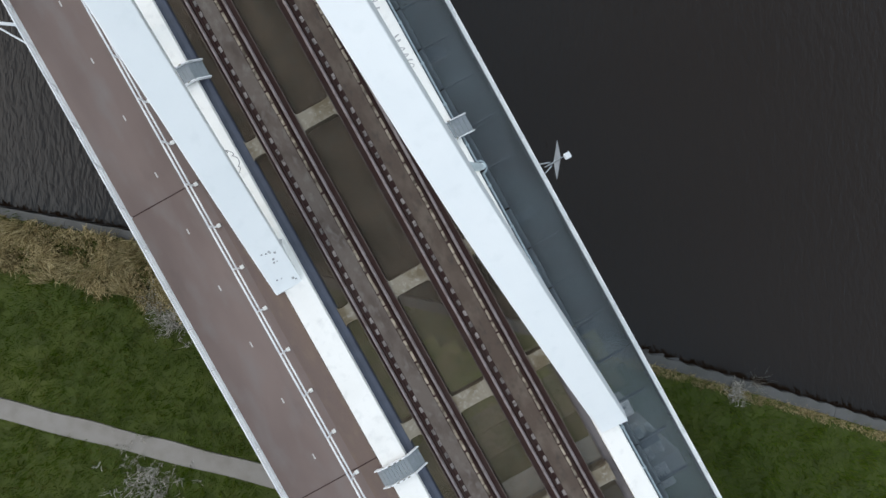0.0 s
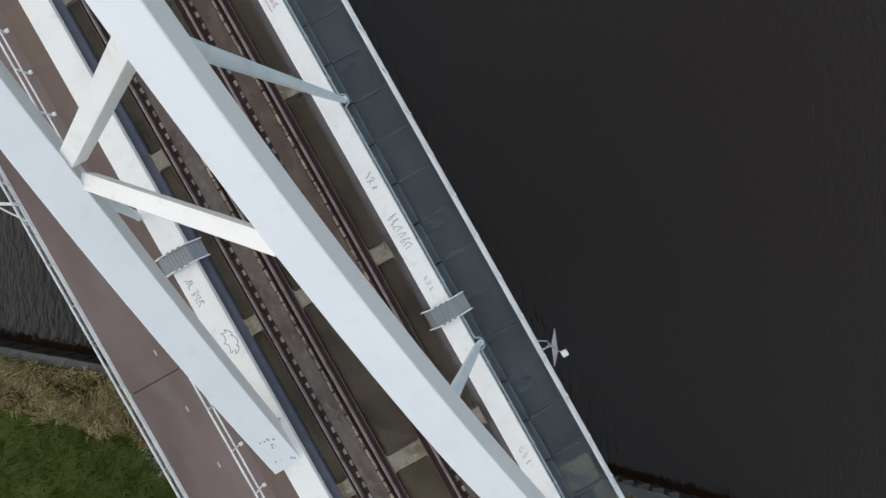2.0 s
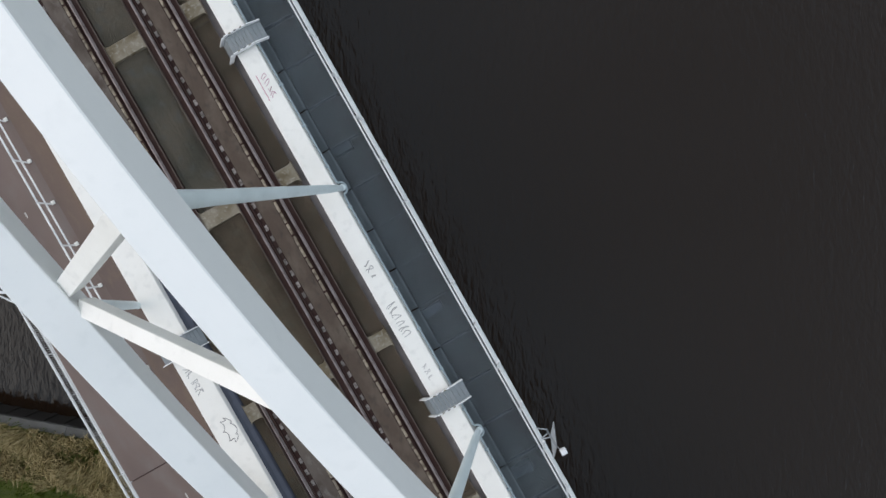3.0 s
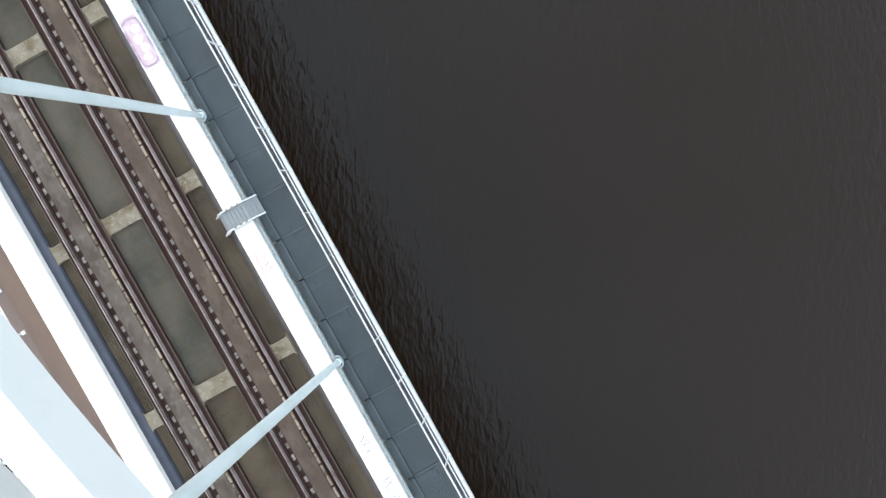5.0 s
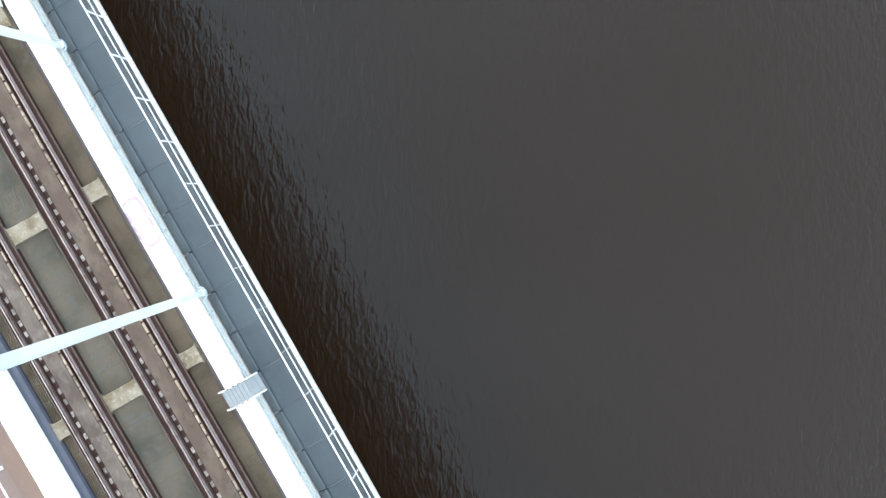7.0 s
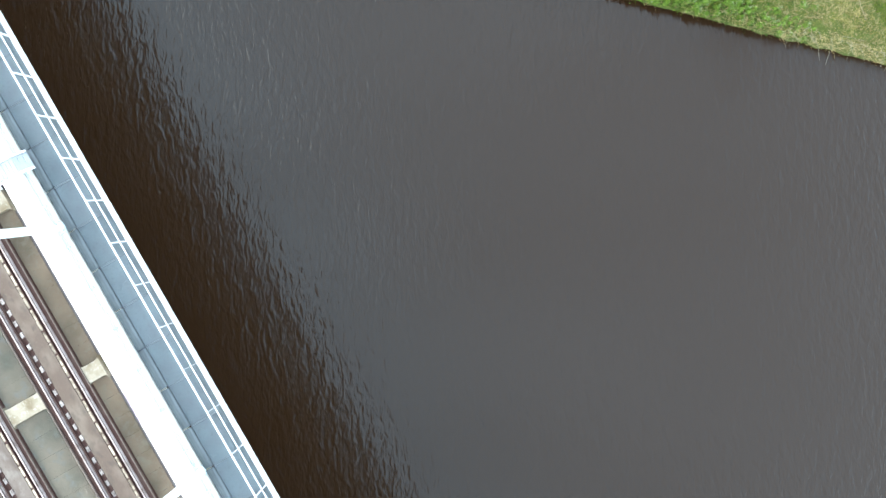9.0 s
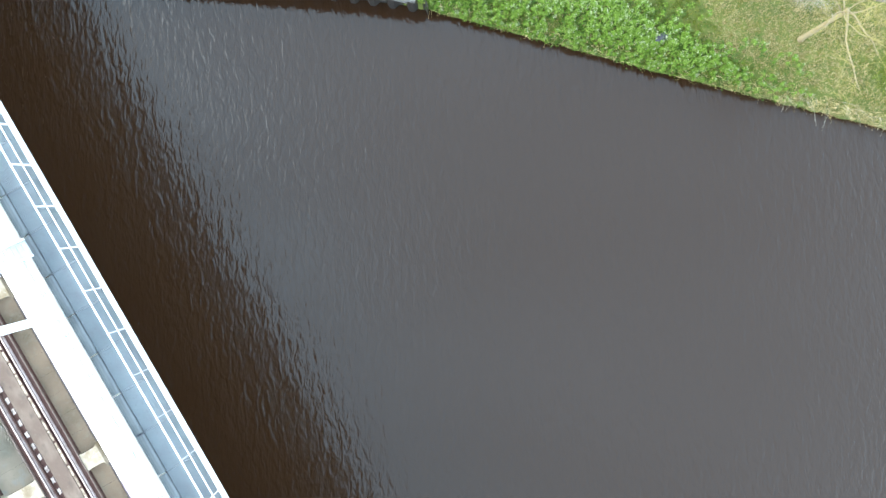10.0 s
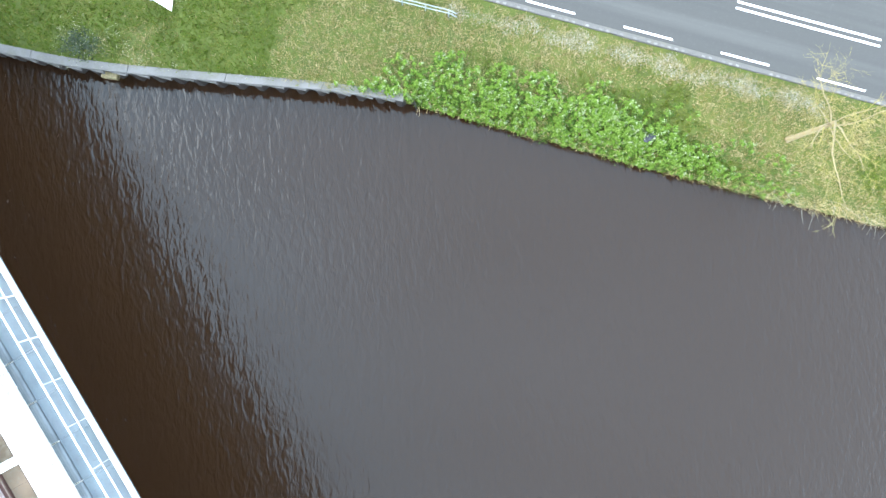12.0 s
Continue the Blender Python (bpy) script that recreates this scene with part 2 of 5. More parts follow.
# darker copy of LEAF: the shade below the nettles is in its tones
UNDER_LEAF = island_mat("nettle_leaf_with_shade", (0.018, 0.042, 0.008), (0.034, 0.074, 0.012), (0.06, 0.105, 0.025))
SHRUB_LEAF = island_mat("grey_green_shrub_leaf", (0.012, 0.018, 0.012), (0.030, 0.044, 0.022), (0.075, 0.090, 0.060))
STRAW_SOFT = island_mat("withered_blade", (0.155, 0.124, 0.052), (0.228, 0.185, 0.092), (0.31, 0.258, 0.150))
BLOSSOM = island_mat("pale_flower", (0.24, 0.25, 0.16), (0.34, 0.34, 0.24), (0.45, 0.44, 0.34))
WEED = island_mat("bleached_weed_stalk", (0.26, 0.24, 0.20), (0.40, 0.375, 0.325), (0.58, 0.55, 0.49))
GREY_LITTER = island_mat("grey_dead_stalk", (0.18, 0.162, 0.135), (0.26, 0.242, 0.208), (0.36, 0.338, 0.298))
YELLOW = mat("faded_yellow_paint", (0.11, 0.095, 0.045), 0.6, grain=[(8, (0.25, 0.2, 0.1), 0.45, 0.7, 0.7)])
INK_GREY = mat("grey_spray_paint", (0.40, 0.395, 0.39), 0.6, grain=[(5, (0.62, 0.63, 0.64), 0.5, 0.68, 0.9)])
INK_FAINT = mat("faint_grey_spray_paint", (0.58, 0.57, 0.56), 0.6, grain=[(5, (0.74, 0.73, 0.71), 0.5, 0.68, 0.9)])
INK_DARK = mat("dark_spray_paint", (0.06, 0.06, 0.07), 0.6)
INK_PINK = mat("pink_spray_paint", (0.62, 0.20, 0.30), 0.6)
INK_PALE = mat("faded_pink_spray_paint", (0.60, 0.38, 0.45), 0.6)
INK_WASH = mat("pale_pink_spray_wash", (0.56, 0.43, 0.49), 0.6, grain=[(2.5, (0.72, 0.64, 0.67), 0.45, 0.7, 0.8)])
INK_LILAC = mat("faded_lilac_spray_paint", (0.36, 0.27, 0.37), 0.6, grain=[(3, (0.60, 0.52, 0.60), 0.45, 0.65, 0.9)])
CABINET = mat("grey_cabinet_paint", (0.42, 0.45, 0.48), 0.5, grain=[(3, (0.34, 0.36, 0.38), 0.45, 0.7, 0.7)])


def water_material():
    m = bpy.data.materials.new("canal_water")
    m.use_nodes = True
    n, l = m.node_tree.nodes, m.node_tree.links
    b = n["Principled BSDF"]
    b.inputs["Base Color"].default_value = (0.0168, 0.0085, 0.0042, 1)
    b.inputs["Roughness"].default_value, b.inputs["IOR"].default_value = 0.08, 1.335
    b.inputs["Specular IOR Level"].default_value = 0.56
    b.inputs["Specular Tint"].default_value = (0.73, 0.888, 0.972, 1)
    geo = n.new("ShaderNodeNewGeometry")
    turn = n.new("ShaderNodeMapping")
    turn.inputs["Rotation"].default_value = (0, 0, radians(27))
    long = n.new("ShaderNodeMapping")
    long.inputs["Scale"].default_value = (1.0, 0.34, 1.0)
    l.new(geo.outputs["Position"], turn.inputs["Vector"])
    l.new(turn.outputs[0], long.inputs["Vector"])
    height = None
    for scale, weight in ((0.8, 0.28), (2.7, 0.72), (6.5, 0.28)):
        t = n.new("ShaderNodeTexNoise")
        t.inputs["Scale"].default_value, t.inputs["Detail"].default_value = scale, 1.6
        t.inputs["Distortion"].default_value = 0.6
        l.new(long.outputs[0], t.inputs["Vector"])
        k = n.new("ShaderNodeMath")
        k.operation = "MULTIPLY_ADD"
        l.new(t.outputs[0], k.inputs[0])
        k.inputs[1].default_value = weight
        if height is None:
            k.inputs[2].default_value = 0
        else:
            l.new(height, k.inputs[2])
        height = k.outputs[0]
    bp = n.new("ShaderNodeBump")
    bp.inputs["Strength"].default_value, bp.inputs["Distance"].default_value = 1.0, 0.070
    l.new(height, bp.inputs["Height"])
    l.new(bp.outputs[0], b.inputs["Normal"])
    return m


WATER = water_material()


# ---- mesh helpers ----
class Geo:
    """Gathers vertices and faces for one mesh."""

    def __init__(self):
        self.v, self.f = [], []

    def add(self, verts, faces):
        k = len(self.v)
        self.v += [tuple(p) for p in verts]
        self.f += [tuple(i + k for i in q) for q in faces]
        return self

    def box(self, x0, x1, y0, y1, z0, z1, m=None):
        c = [Vector((x, y, z)) for z in (z0, z1) for x, y in ((x0, y0), (x1, y0), (x1, y1), (x0, y1))]
        if m:
            c = [m @ p for p in c]
        return self.add(c, [(3, 2, 1, 0), (4, 5, 6, 7), (0, 1, 5, 4), (1, 2, 6, 5), (2, 3, 7, 6), (3, 0, 4, 7)])

    def cham(self, x0, x1, y0, y1, z0, z1, e=0.02, m=None):
        """A box with its edges cut off by e."""
        bm = bmesh.new()
        bmesh.ops.create_cube(bm, size=1)
        for p in bm.verts:
            p.co = Vector(((x0 + x1) / 2 + p.co.x * (x1 - x0), (y0 + y1) / 2 + p.co.y * (y1 - y0), (z0 + z1) / 2 + p.co.z * (z1 - z0)))
        bmesh.ops.bevel(bm, geom=bm.edges[:], offset=e, segments=1, affect="EDGES")
        bm.verts.index_update()
        vs = [m @ p.co if m else p.co.copy() for p in bm.verts]
        fs = [[p.index for p in f.verts] for f in bm.faces]
        bm.free()
        return self.add(vs, fs)

    def tube(self, points, radii, n=10, caps=True):
        pts = [Vector(p) for p in points]
        if not isinstance(radii, (list, tuple)):
            radii = [radii] * len(pts)
        rings, side = [], None
        for i, p in enumerate(pts):
            d = (pts[min(i + 1, len(pts) - 1)] - pts[max(i - 1, 0)]).normalized()
            if side is None:
                side = d.orthogonal().normalized()
            side = (side - d * side.dot(d)).normalized()
            up = d.cross(side)
            rings.append([p + (side * math.cos(a) + up * math.sin(a)) * radii[i] for a in (2 * math.pi * j / n for j in range(n))])
        fs = [(i * n + j, i * n + (j + 1) % n, (i + 1) * n + (j + 1) % n, (i + 1) * n + j) for i in range(len(pts) - 1) for j in range(n)]
        if caps:
            fs += [tuple(range(n - 1, -1, -1)), tuple((len(pts) - 1) * n + j for j in range(n))]
        return self.add([p for r in rings for p in r], fs)

    def sweep(self, rings, caps=True):
        """Joins rings of equal length into one skin."""
        n = len(rings[0])
        fs = [(i * n + j, i * n + (j + 1) % n, (i + 1) * n + (j + 1) % n, (i + 1) * n + j) for i in range(len(rings) - 1) for j in range(n)]
        if caps:
            fs += [tuple(range(n - 1, -1, -1)), tuple((len(rings) - 1) * n + j for j in range(n))]
        return self.add([p for r in rings for p in r], fs)

    def mesh(self, name, material, smooth=False):
        me = bpy.data.meshes.new(name)
        me.from_pydata(self.v, [], self.f)
        me.materials.append(material)
        if smooth:
            me.shade_smooth()
        me.validate()
        return me


def thing(name, label, category, group="", kind="", at=(0, 0, 0)):
    ob = new(name)
    ob.location = at
    return tagged(ob, label, category, group, kind)


def part(name, geo, material, parent, label="", smooth=False, at=None, kind=""):
    ob = new(name, geo if isinstance(geo, bpy.types.Mesh) else geo.mesh(name, material, smooth))
    ob.parent = parent
    if at is not None:
        ob.location = at
    return tagged(ob, label, "", "", kind)


def solid(name, geo, material, label, category, group="", kind="", smooth=False):
    return tagged(new(name, geo.mesh(name, material, smooth)), label, category, group, kind)


def fast_mesh(name, verts, faces, material):
    """A mesh from arrays of triangles or quads."""
    me = bpy.data.meshes.new(name)
    verts, faces = np.asarray(verts, dtype=np.float32), np.asarray(faces, dtype=np.int32)
    me.vertices.add(len(verts))
    me.vertices.foreach_set("co", verts.ravel())
    k = faces.shape[1]
    me.loops.add(faces.size)
    me.loops.foreach_set("vertex_index", faces.ravel())
    me.polygons.add(len(faces))
    me.polygons.foreach_set("loop_start", np.arange(0, faces.size, k, dtype=np.int32))
    me.materials.append(material)
    me.update(calc_edges=True)
    return me


# ---- the canal and its banks ----
# u runs along the canal, v across it to the far bank; the bridge runs along y.
EU = Vector((0.7297, -0.6837, 0))
EV = Vector((0.6837, 0.7297, 0))
WATER_Z, LAND_Z = -9.95, -8.25


def uv(u, v, z=0.0):
    p = EU * u + EV * v
    return Vector((p.x, p.y, z))


def near_bank(u):
    return float(np.interp(u, [-60, -22.5, -14.4, 17, 27.5, 31.8, 60], [-5.2, -4.2, -3.65, -3.2, -3.5, -3.7, -4.6]))


def far_bank(u):
    return float(np.interp(u, [-80, -34, -30, -27, -22, -15.5, -11, -8, 5, 20, 80], [49.8, 50.45, 50.6, 50.95, 51.7, 52.75, 53.25, 53.25, 52.9, 52.8, 52.5]))


def land_z(u, v):
    """Height of the land: nearly level, with soft bumps."""
    return LAND_Z + 0.10 * noise.noise(Vector((u * 0.15, v * 0.15, 3.0))) + 0.05 * noise.noise(Vector((u * 0.7, v * 0.7, 8.0)))


def bank_z(u, v):
    """Height of the land, with the soft slope of the far bank down to the water."""
    z = land_z(u, v)
    soft = min(1.0, max(0.0, (u + 10.5) / 1.5))
    d = v - far_bank(u)
    if v < 40 or soft == 0 or d > 2.2:
        return z
    low = float(np.interp(d, [0.3, 0.7, 1.3, 2.2], [-9.6 + 0.25 * noise.noise(Vector((u * 0.9, 5.0, 1.0))), -9.1, -8.55, z]))
    return z + (low - z) * soft


def build_ground():
    us = np.unique(np.concatenate([np.array([-3000, -900, -300, -150, -90]), np.arange(-60, 60.1, 0.6), np.array([90, 150, 300, 900, 3000])]))
    near_off = [-3000, -800, -250, -100, -60] + list(np.arange(-36, -0.9, 0.7)) + [-0.65, -0.25]
    rows = []
    for u in us:
        nb, fb = near_bank(u), far_bank(u)
        soft = 1.0 if u > -10.5 else 0.0
        col = []
        for o in near_off:
            v = nb + o
            col.append(uv(u, v, land_z(u, v) if o > -100 else LAND_Z))
        col.append(uv(u, nb - 0.24, -12.0))
        wob = soft * 0.16 * noise.noise(Vector((u * 1.1, 2.0, 1.0)))
        col.append(uv(u, fb + 0.30 + wob, -12.0))
        for o in [0.31 + wob, 0.55, 0.8, 1.1, 1.5, 2.0, 2.5] + list(np.arange(3.0, 30, 0.7)) + [45, 100, 250, 800, 3000]:
            v = fb + o
            col.append(uv(u, v, bank_z(u, v) if o < 40 else LAND_Z))
        rows.append(col)
    m = len(rows[0])
    verts = [p for c in rows for p in c]
    faces = [(i * m + j, (i + 1) * m + j, (i + 1) * m + j + 1, i * m + j + 1) for i in range(len(rows) - 1) for j in range(m - 1)]
    g = Geo()
    g.v, g.f = [tuple(p) for p in verts], faces
    return solid("ground", g, SOIL, "grassy canal banks with a dark canal bed", "ground", kind="structure", smooth=True)


build_ground()
solid("water", Geo().box(-1500, 1500, -1500, 1500, WATER_Z - 0.02, WATER_Z), WATER, "dark brown rippled canal water reflecting the sky", "water", kind="structure")


def ribbon(us, inner, outer, z0, z1, grow=0.0):
    """A slab that follows the canal between two lines v(u)."""
    g, rings = Geo(), []
    for u in us:
        a, b = inner(u), outer(u)
        rings.append([uv(u, a, z0), uv(u, b, z0), uv(u, b, z1), uv(u, a, z1)])
    return g.sweep(rings)


def coping(name, u0, u1, line, side, length, label, wide=0.46):
    """Concrete capping of a sheet pile wall, in lengths with open joints, over a zigzag of piles."""
    wall = thing(name, label, "quay wall", kind="structure")
    u = u0
    while u < u1 - 0.1:
        e = min(u + length, u1)
        us = list(np.linspace(u + 0.012, e - 0.012, 8 if side > 0 else 48))
        part("coping_slab", ribbon(us, lambda q: line(q) - 0.02 + (0.0 if side > 0 else (0.11 if q > 4 else 0.02) * abs(math.sin(math.pi * q / 1.15)) + 0.04 * noise.noise(Vector((q, 0, 0)))), lambda q: line(q) + side * wide, LAND_Z - 0.2, LAND_Z + 0.06 + 0.01 * math.sin(u * 7)), CAP, wall)
        u = e
    g, u, ring = Geo(), u0, []
    while u < u1:
        for du, dv in ((0.0, 0.0), (0.22, 0.0), (0.42, 0.30), (0.78, 0.30), (0.98, 0.0)):
            q = u + du * 1.2
            ring.append((q, line(q) - side * (0.0 - dv)))
        u += 1.2
    rings = []
    for q, v in ring:
        rings.append([uv(q, v, -12), uv(q, v + side * 0.03, -12), uv(q, v + side * 0.03, LAND_Z - 0.12), uv(q, v, LAND_Z - 0.12)])
    if side > 0:
        tooth = 1.3
        for k in range(int((u1 - u0) / tooth)):
            q = u0 + tooth * k
            us = list(np.linspace(q, q + 1.0, 6))
            part("pile_cap", ribbon(us, lambda s, q=q: line(s) - 0.02 - (0.15 if q < -24 else 0.10) * (s - q) / 1.0, lambda s: line(s) + 0.05, LAND_Z - 0.30, LAND_Z - 0.10), CAP, wall)
    else:
        part("backing_wall", ribbon(list(np.linspace(u0, u1, 120)), lambda q: line(q) - 0.34, lambda q: line(q) - 0.07, -12, LAND_Z - 0.1), PILE, wall, "dark wet wall behind the piles")
        for k in range(11):
            q = 9 + 0.95 * k
            us = list(np.linspace(q, q + 0.62, 5))
            part("pile_cap", ribbon(us, lambda s: line(s) - 0.1, lambda s, q=q: line(s) + 0.02 + 0.20 * (s - q) / 0.62, LAND_Z - 0.70, LAND_Z - 0.50), CAP, wall)
    part("sheet_piling", g.sweep(rings), PILE, wall, "rusty dark corrugated steel piles")
    return wall


coping("quay_wall_near", -48, 46, near_bank, -1, 5.9, "grey concrete coping on a steel sheet pile wall", 0.56)
far_quay = coping("quay_wall_far", -60, -10.4, far_bank, 1, 5.6, "pale grey concrete coping on a zigzag sheet pile wall")
part("outfall", Geo().cham(-0.45, 0.45, -0.12, 0.3, -0.3, 0.1, 0.03, Matrix.Translation(uv(-27.6, 50.65, LAND_Z - 0.5)) @ Matrix.Rotation(radians(-36), 4, "Z")), YELLOW, far_quay, "faded yellow timber block at the waterline")

# gravel path on the near bank and the road on the far bank
solid("gravel_path", ribbon(list(np.linspace(-60, 20, 90)), lambda u: -16.5 + 0.04 * math.sin(u * 0.9), lambda u: -15.3 + 0.04 * math.sin(u * 1.3 + 1), LAND_Z - 0.25, LAND_Z + 0.13), GRAVEL, "narrow grey gravel footpath through the grass", "path", kind="structure")
ROAD_Z = LAND_Z + 0.16
solid("road", ribbon([-300, -60, 0, 60, 300], lambda u: 60.35 - 0.015 * u, lambda u: 66.6 - 0.015 * u, ROAD_Z - 0.5, ROAD_Z), TARMAC, "grey asphalt two-lane road with white lines", "road", kind="structure")
solid("pavement", ribbon(list(np.linspace(-120, 120, 240)), lambda u: 60.06 - 0.015 * u + 0.05 * noise.noise(Vector((u * 0.8, 0, 0))), lambda u: 60.35 - 0.015 * u, ROAD_Z - 0.5, ROAD_Z - 0.012), ROAD_EDGE, "pale worn edge strip beside the asphalt", "road edge", kind="structure")


def road_line(u0, u1, v, w=0.12):
    g = ribbon([u0, u1], lambda u: v - 0.015 * u - w / 2, lambda u: v - 0.015 * u + w / 2, ROAD_Z - 0.05, ROAD_Z + 0.004)
    return solid("road_line", g, ROAD_PAINT, "white painted line on the asphalt road", "road marking", "road markings")


for k in range(-7, 9):
    road_line(1.22 + 5.98 * k, 4.22 + 5.98 * k, 60.62)
for k in range(-2, 3):
    road_line(7.45 + 12.0 * k, 16.4 + 12.0 * k, 63.42, 0.13)
    road_line(7.45 + 12.0 * k, 16.4 + 12.0 * k, 63.80, 0.13)

# ---- the bridge: decks ----
Y0, Y1 = -46.0, 92.0
PANEL = 2.145
path_deck = thing("cycle_path", "brown surfaced cycle path deck with small white dashes", "cycle path", kind="structure")
cuts = [Y0, -9.5, 5.78, 41.0, Y1]
for a, b in zip(cuts, cuts[1:]):
    part("deck_slab", Geo().cham(-9.27, -4.72, a + 0.025, b - 0.025, -0.4, 0.0, 0.012), ASPHALT_RED, path_deck)
for y in cuts[1:-1]:
    part("joint_strip", Geo().box(-9.2, -4.75, y - 0.03, y + 0.03, -0.3, -0.02), RUST, path_deck, "dark rubber expansion joint")
RUSTY_DECK = mat("rust_washed_surfacing", (0.182, 0.124, 0.098), 0.85, grain=[(0.4, (0.155, 0.110, 0.098), 0.42, 0.60, 0.9), (4, (0.21, 0.15, 0.11), 0.52, 0.75, 0.6), (50, (0.10, 0.075, 0.06), 0.55, 0.75, 0.5)], bump=0.3, bump_scale=100, stretch=(1, 0.3, 1))
for a, b in zip(cuts, cuts[1:]):
    part("service_strip", Geo().box(-5.70, -4.73, a + 0.03, b - 0.03, -0.05, 0.005), RUSTY_DECK, path_deck, "rust-washed strip behind the inner railing")
dash = Geo().box(-0.034, 0.034, -0.14, 0.14, 0.0, 0.004).mesh("dash", MARK)
for k in range(-20, 26):
    part("dash", dash, MARK, path_deck, at=(-7.27, 15.95 + 3 * (k - 10), 0.0))


def edge_beam(x0, x1, z0, label):
    return solid("edge_beam", Geo().cham(x0, x1, Y0, Y1, z0, -0.24, 0.03), EDGE_WHITE, label, "edge beam", kind="structure")


edge_beam(-9.62, -9.29, -0.75, "white painted steel edge beam of the cycle path")
edge_beam(8.33, 8.51, -0.48, "white painted steel edge beam of the walkway")


def railing(name, x, lean, height, label, bars, y_from, y_to, group, low=0.62):
    """One bay of a bridge railing between two posts, copied along the edge."""
    first = thing(name, label, "railing", group)

    def at(z, y=0.0, dx=0.0):
        return Vector((lean * z / height + dx, y, z))

    post = part("post", Geo().sweep([[at(z) + Vector((a, b, 0)) for a, b in ((-0.045, -0.012), (0.045, -0.012), (0.045, 0.012), (-0.045, 0.012))] for z in (0.0, height * 0.5, height + (0.0 if bars else 0.03))]), RAIL_WHITE, first)
    part("base_plate", Geo().cham(-0.09, 0.06, -0.06, 0.06, 0.0, 0.025, 0.006), RAIL_WHITE, post)
    part("handrail", Geo().tube([at(height, -0.001), at(height, PANEL + 0.001)], 0.038, 10), RAIL_WHITE, first, smooth=True)
    part("lower_rail", Geo().tube([at(low, -0.001), at(low, PANEL + 0.001)], 0.028, 8), RAIL_WHITE, first, smooth=True)
    if bars:
        part("bottom_rail", Geo().tube([at(0.12, -0.001), at(0.12, PANEL + 0.001)], 0.022, 8), RAIL_WHITE, first, smooth=True)
        bar = Geo().sweep([[at(z) + Vector((p, q, 0)) for p, q in ((-0.007, -0.007), (0.007, -0.007), (0.007, 0.007), (-0.007, 0.007))] for z in (0.12, height)]).mesh("baluster", RAIL_WHITE)
        for i in range(1, 18):
            part("baluster", bar, RAIL_WHITE, first, at=(0, PANEL * i / 18, 0))
    ys = np.arange(y_from, y_to, PANEL)
    first.location = (x, ys[0], -0.24)
    for y in ys[1:]:
        copy_thing(first, pose(x, y, -0.24))
    return first


railing("walkway_railing", 8.47, -0.22, 1.38, "white tubular bridge railing leaning inwards over the walkway", False, -42.75, 88, "walkway railing bays", 0.70)
railing("path_railing", -9.46, 0.28, 1.08, "white bridge railing with upright bars beside the cycle path", True, -43.0, 88, "cycle path railing bays", 0.96)


def inner_railing():
    first = thing("inner_railing", "low white double-rail guard beside the cycle path", "railing", "inner railing bays")
    post = part("post", Geo().cham(-0.03, 0.03, -0.035, 0.035, 0.0, 0.9, 0.008), RAIL_WHITE, first)
    part("foot", Geo().cham(0.04, 0.22, -0.09, 0.09, 0.0, 0.08, 0.015), WHITE_DIRTY, post)
    for z, r in ((0.9, 0.045), (0.34, 0.042)):
        part("rail", Geo().tube([(-0.03, -0.001, z), (-0.03, 2.191, z)], r, 10), RAIL_WHITE, first, smooth=True)
    ys = [3.5 + 2.19 * k for k in range(-21, 39)]
    first.location = (-6.0, ys[0], 0)
    for y in ys[1:]:
        copy_thing(first, pose(-6.0, y, 0))


inner_railing()

# ---- tie girders ----
TOP = 0.27
girder_l = thing("tie_girder", "white painted box girder beside the cycle path with spray paint", "girder", "tie girders", "structure")
part("box_body", Geo().cham(-4.64, -3.42, Y0, Y1, -1.7, TOP, 0.035), WHITE_DIRTY, girder_l)
part("cable_duct", Geo().sweep([[(-3.418, y, -0.5), (-2.98, y, -0.5), (-2.96, y, -0.22), (-3.02, y, -0.1), (-3.2, y, -0.06), (-3.418, y, -0.08)] for y in (Y0, Y1)]), GREY_BLUE, girder_l, "dark blue-grey duct along the web")
# ledge colour, darkened to hold the shade beside the girder web
LEDGE = mat("mauve_grey_with_web_shade", (0.135, 0.122, 0.125), 0.7, grain=[(1.5, (0.10, 0.088, 0.088), 0.45, 0.7, 0.8), (9, (0.19, 0.18, 0.175), 0.6, 0.8, 0.5)])
girder_r = thing("tie_girder", "white painted box girder beside the walkway with spray paint", "girder", "tie girders", "structure")
part("box_body", Geo().cham(4.93, 5.9, Y0, Y1, -1.7, 0.16, 0.035), WHITE_DIRTY, girder_r)
part("ledge", Geo().cham(4.5, 4.93, Y0, Y1, -0.6, -0.42, 0.02), LEDGE, girder_r, "mauve-grey ledge along the web, its shade put into the colour")


# ---- arches ----
LEAN, RISE, SPAN = 0.175, 16.4, 81.0
ARCH_W, ARCH_D = 1.34, 1.3


def arch_top(s):
    return 0.34 + 4 * RISE * s * (SPAN - s) / SPAN ** 2


def arch_side(left):
    """x at height z of the arch's middle."""
    return (lambda z: -4.40 + LEAN * z) if left else (lambda z: 5.72 - LEAN * z)


FOOT = {True: -0.64, False: -13.46}


def inner_half(z):
    """The rib narrows on its inner side towards the crown."""
    return ARCH_W / 2 - 0.22 * min(1.0, max(0.0, (z - 8.5) / 5.5))


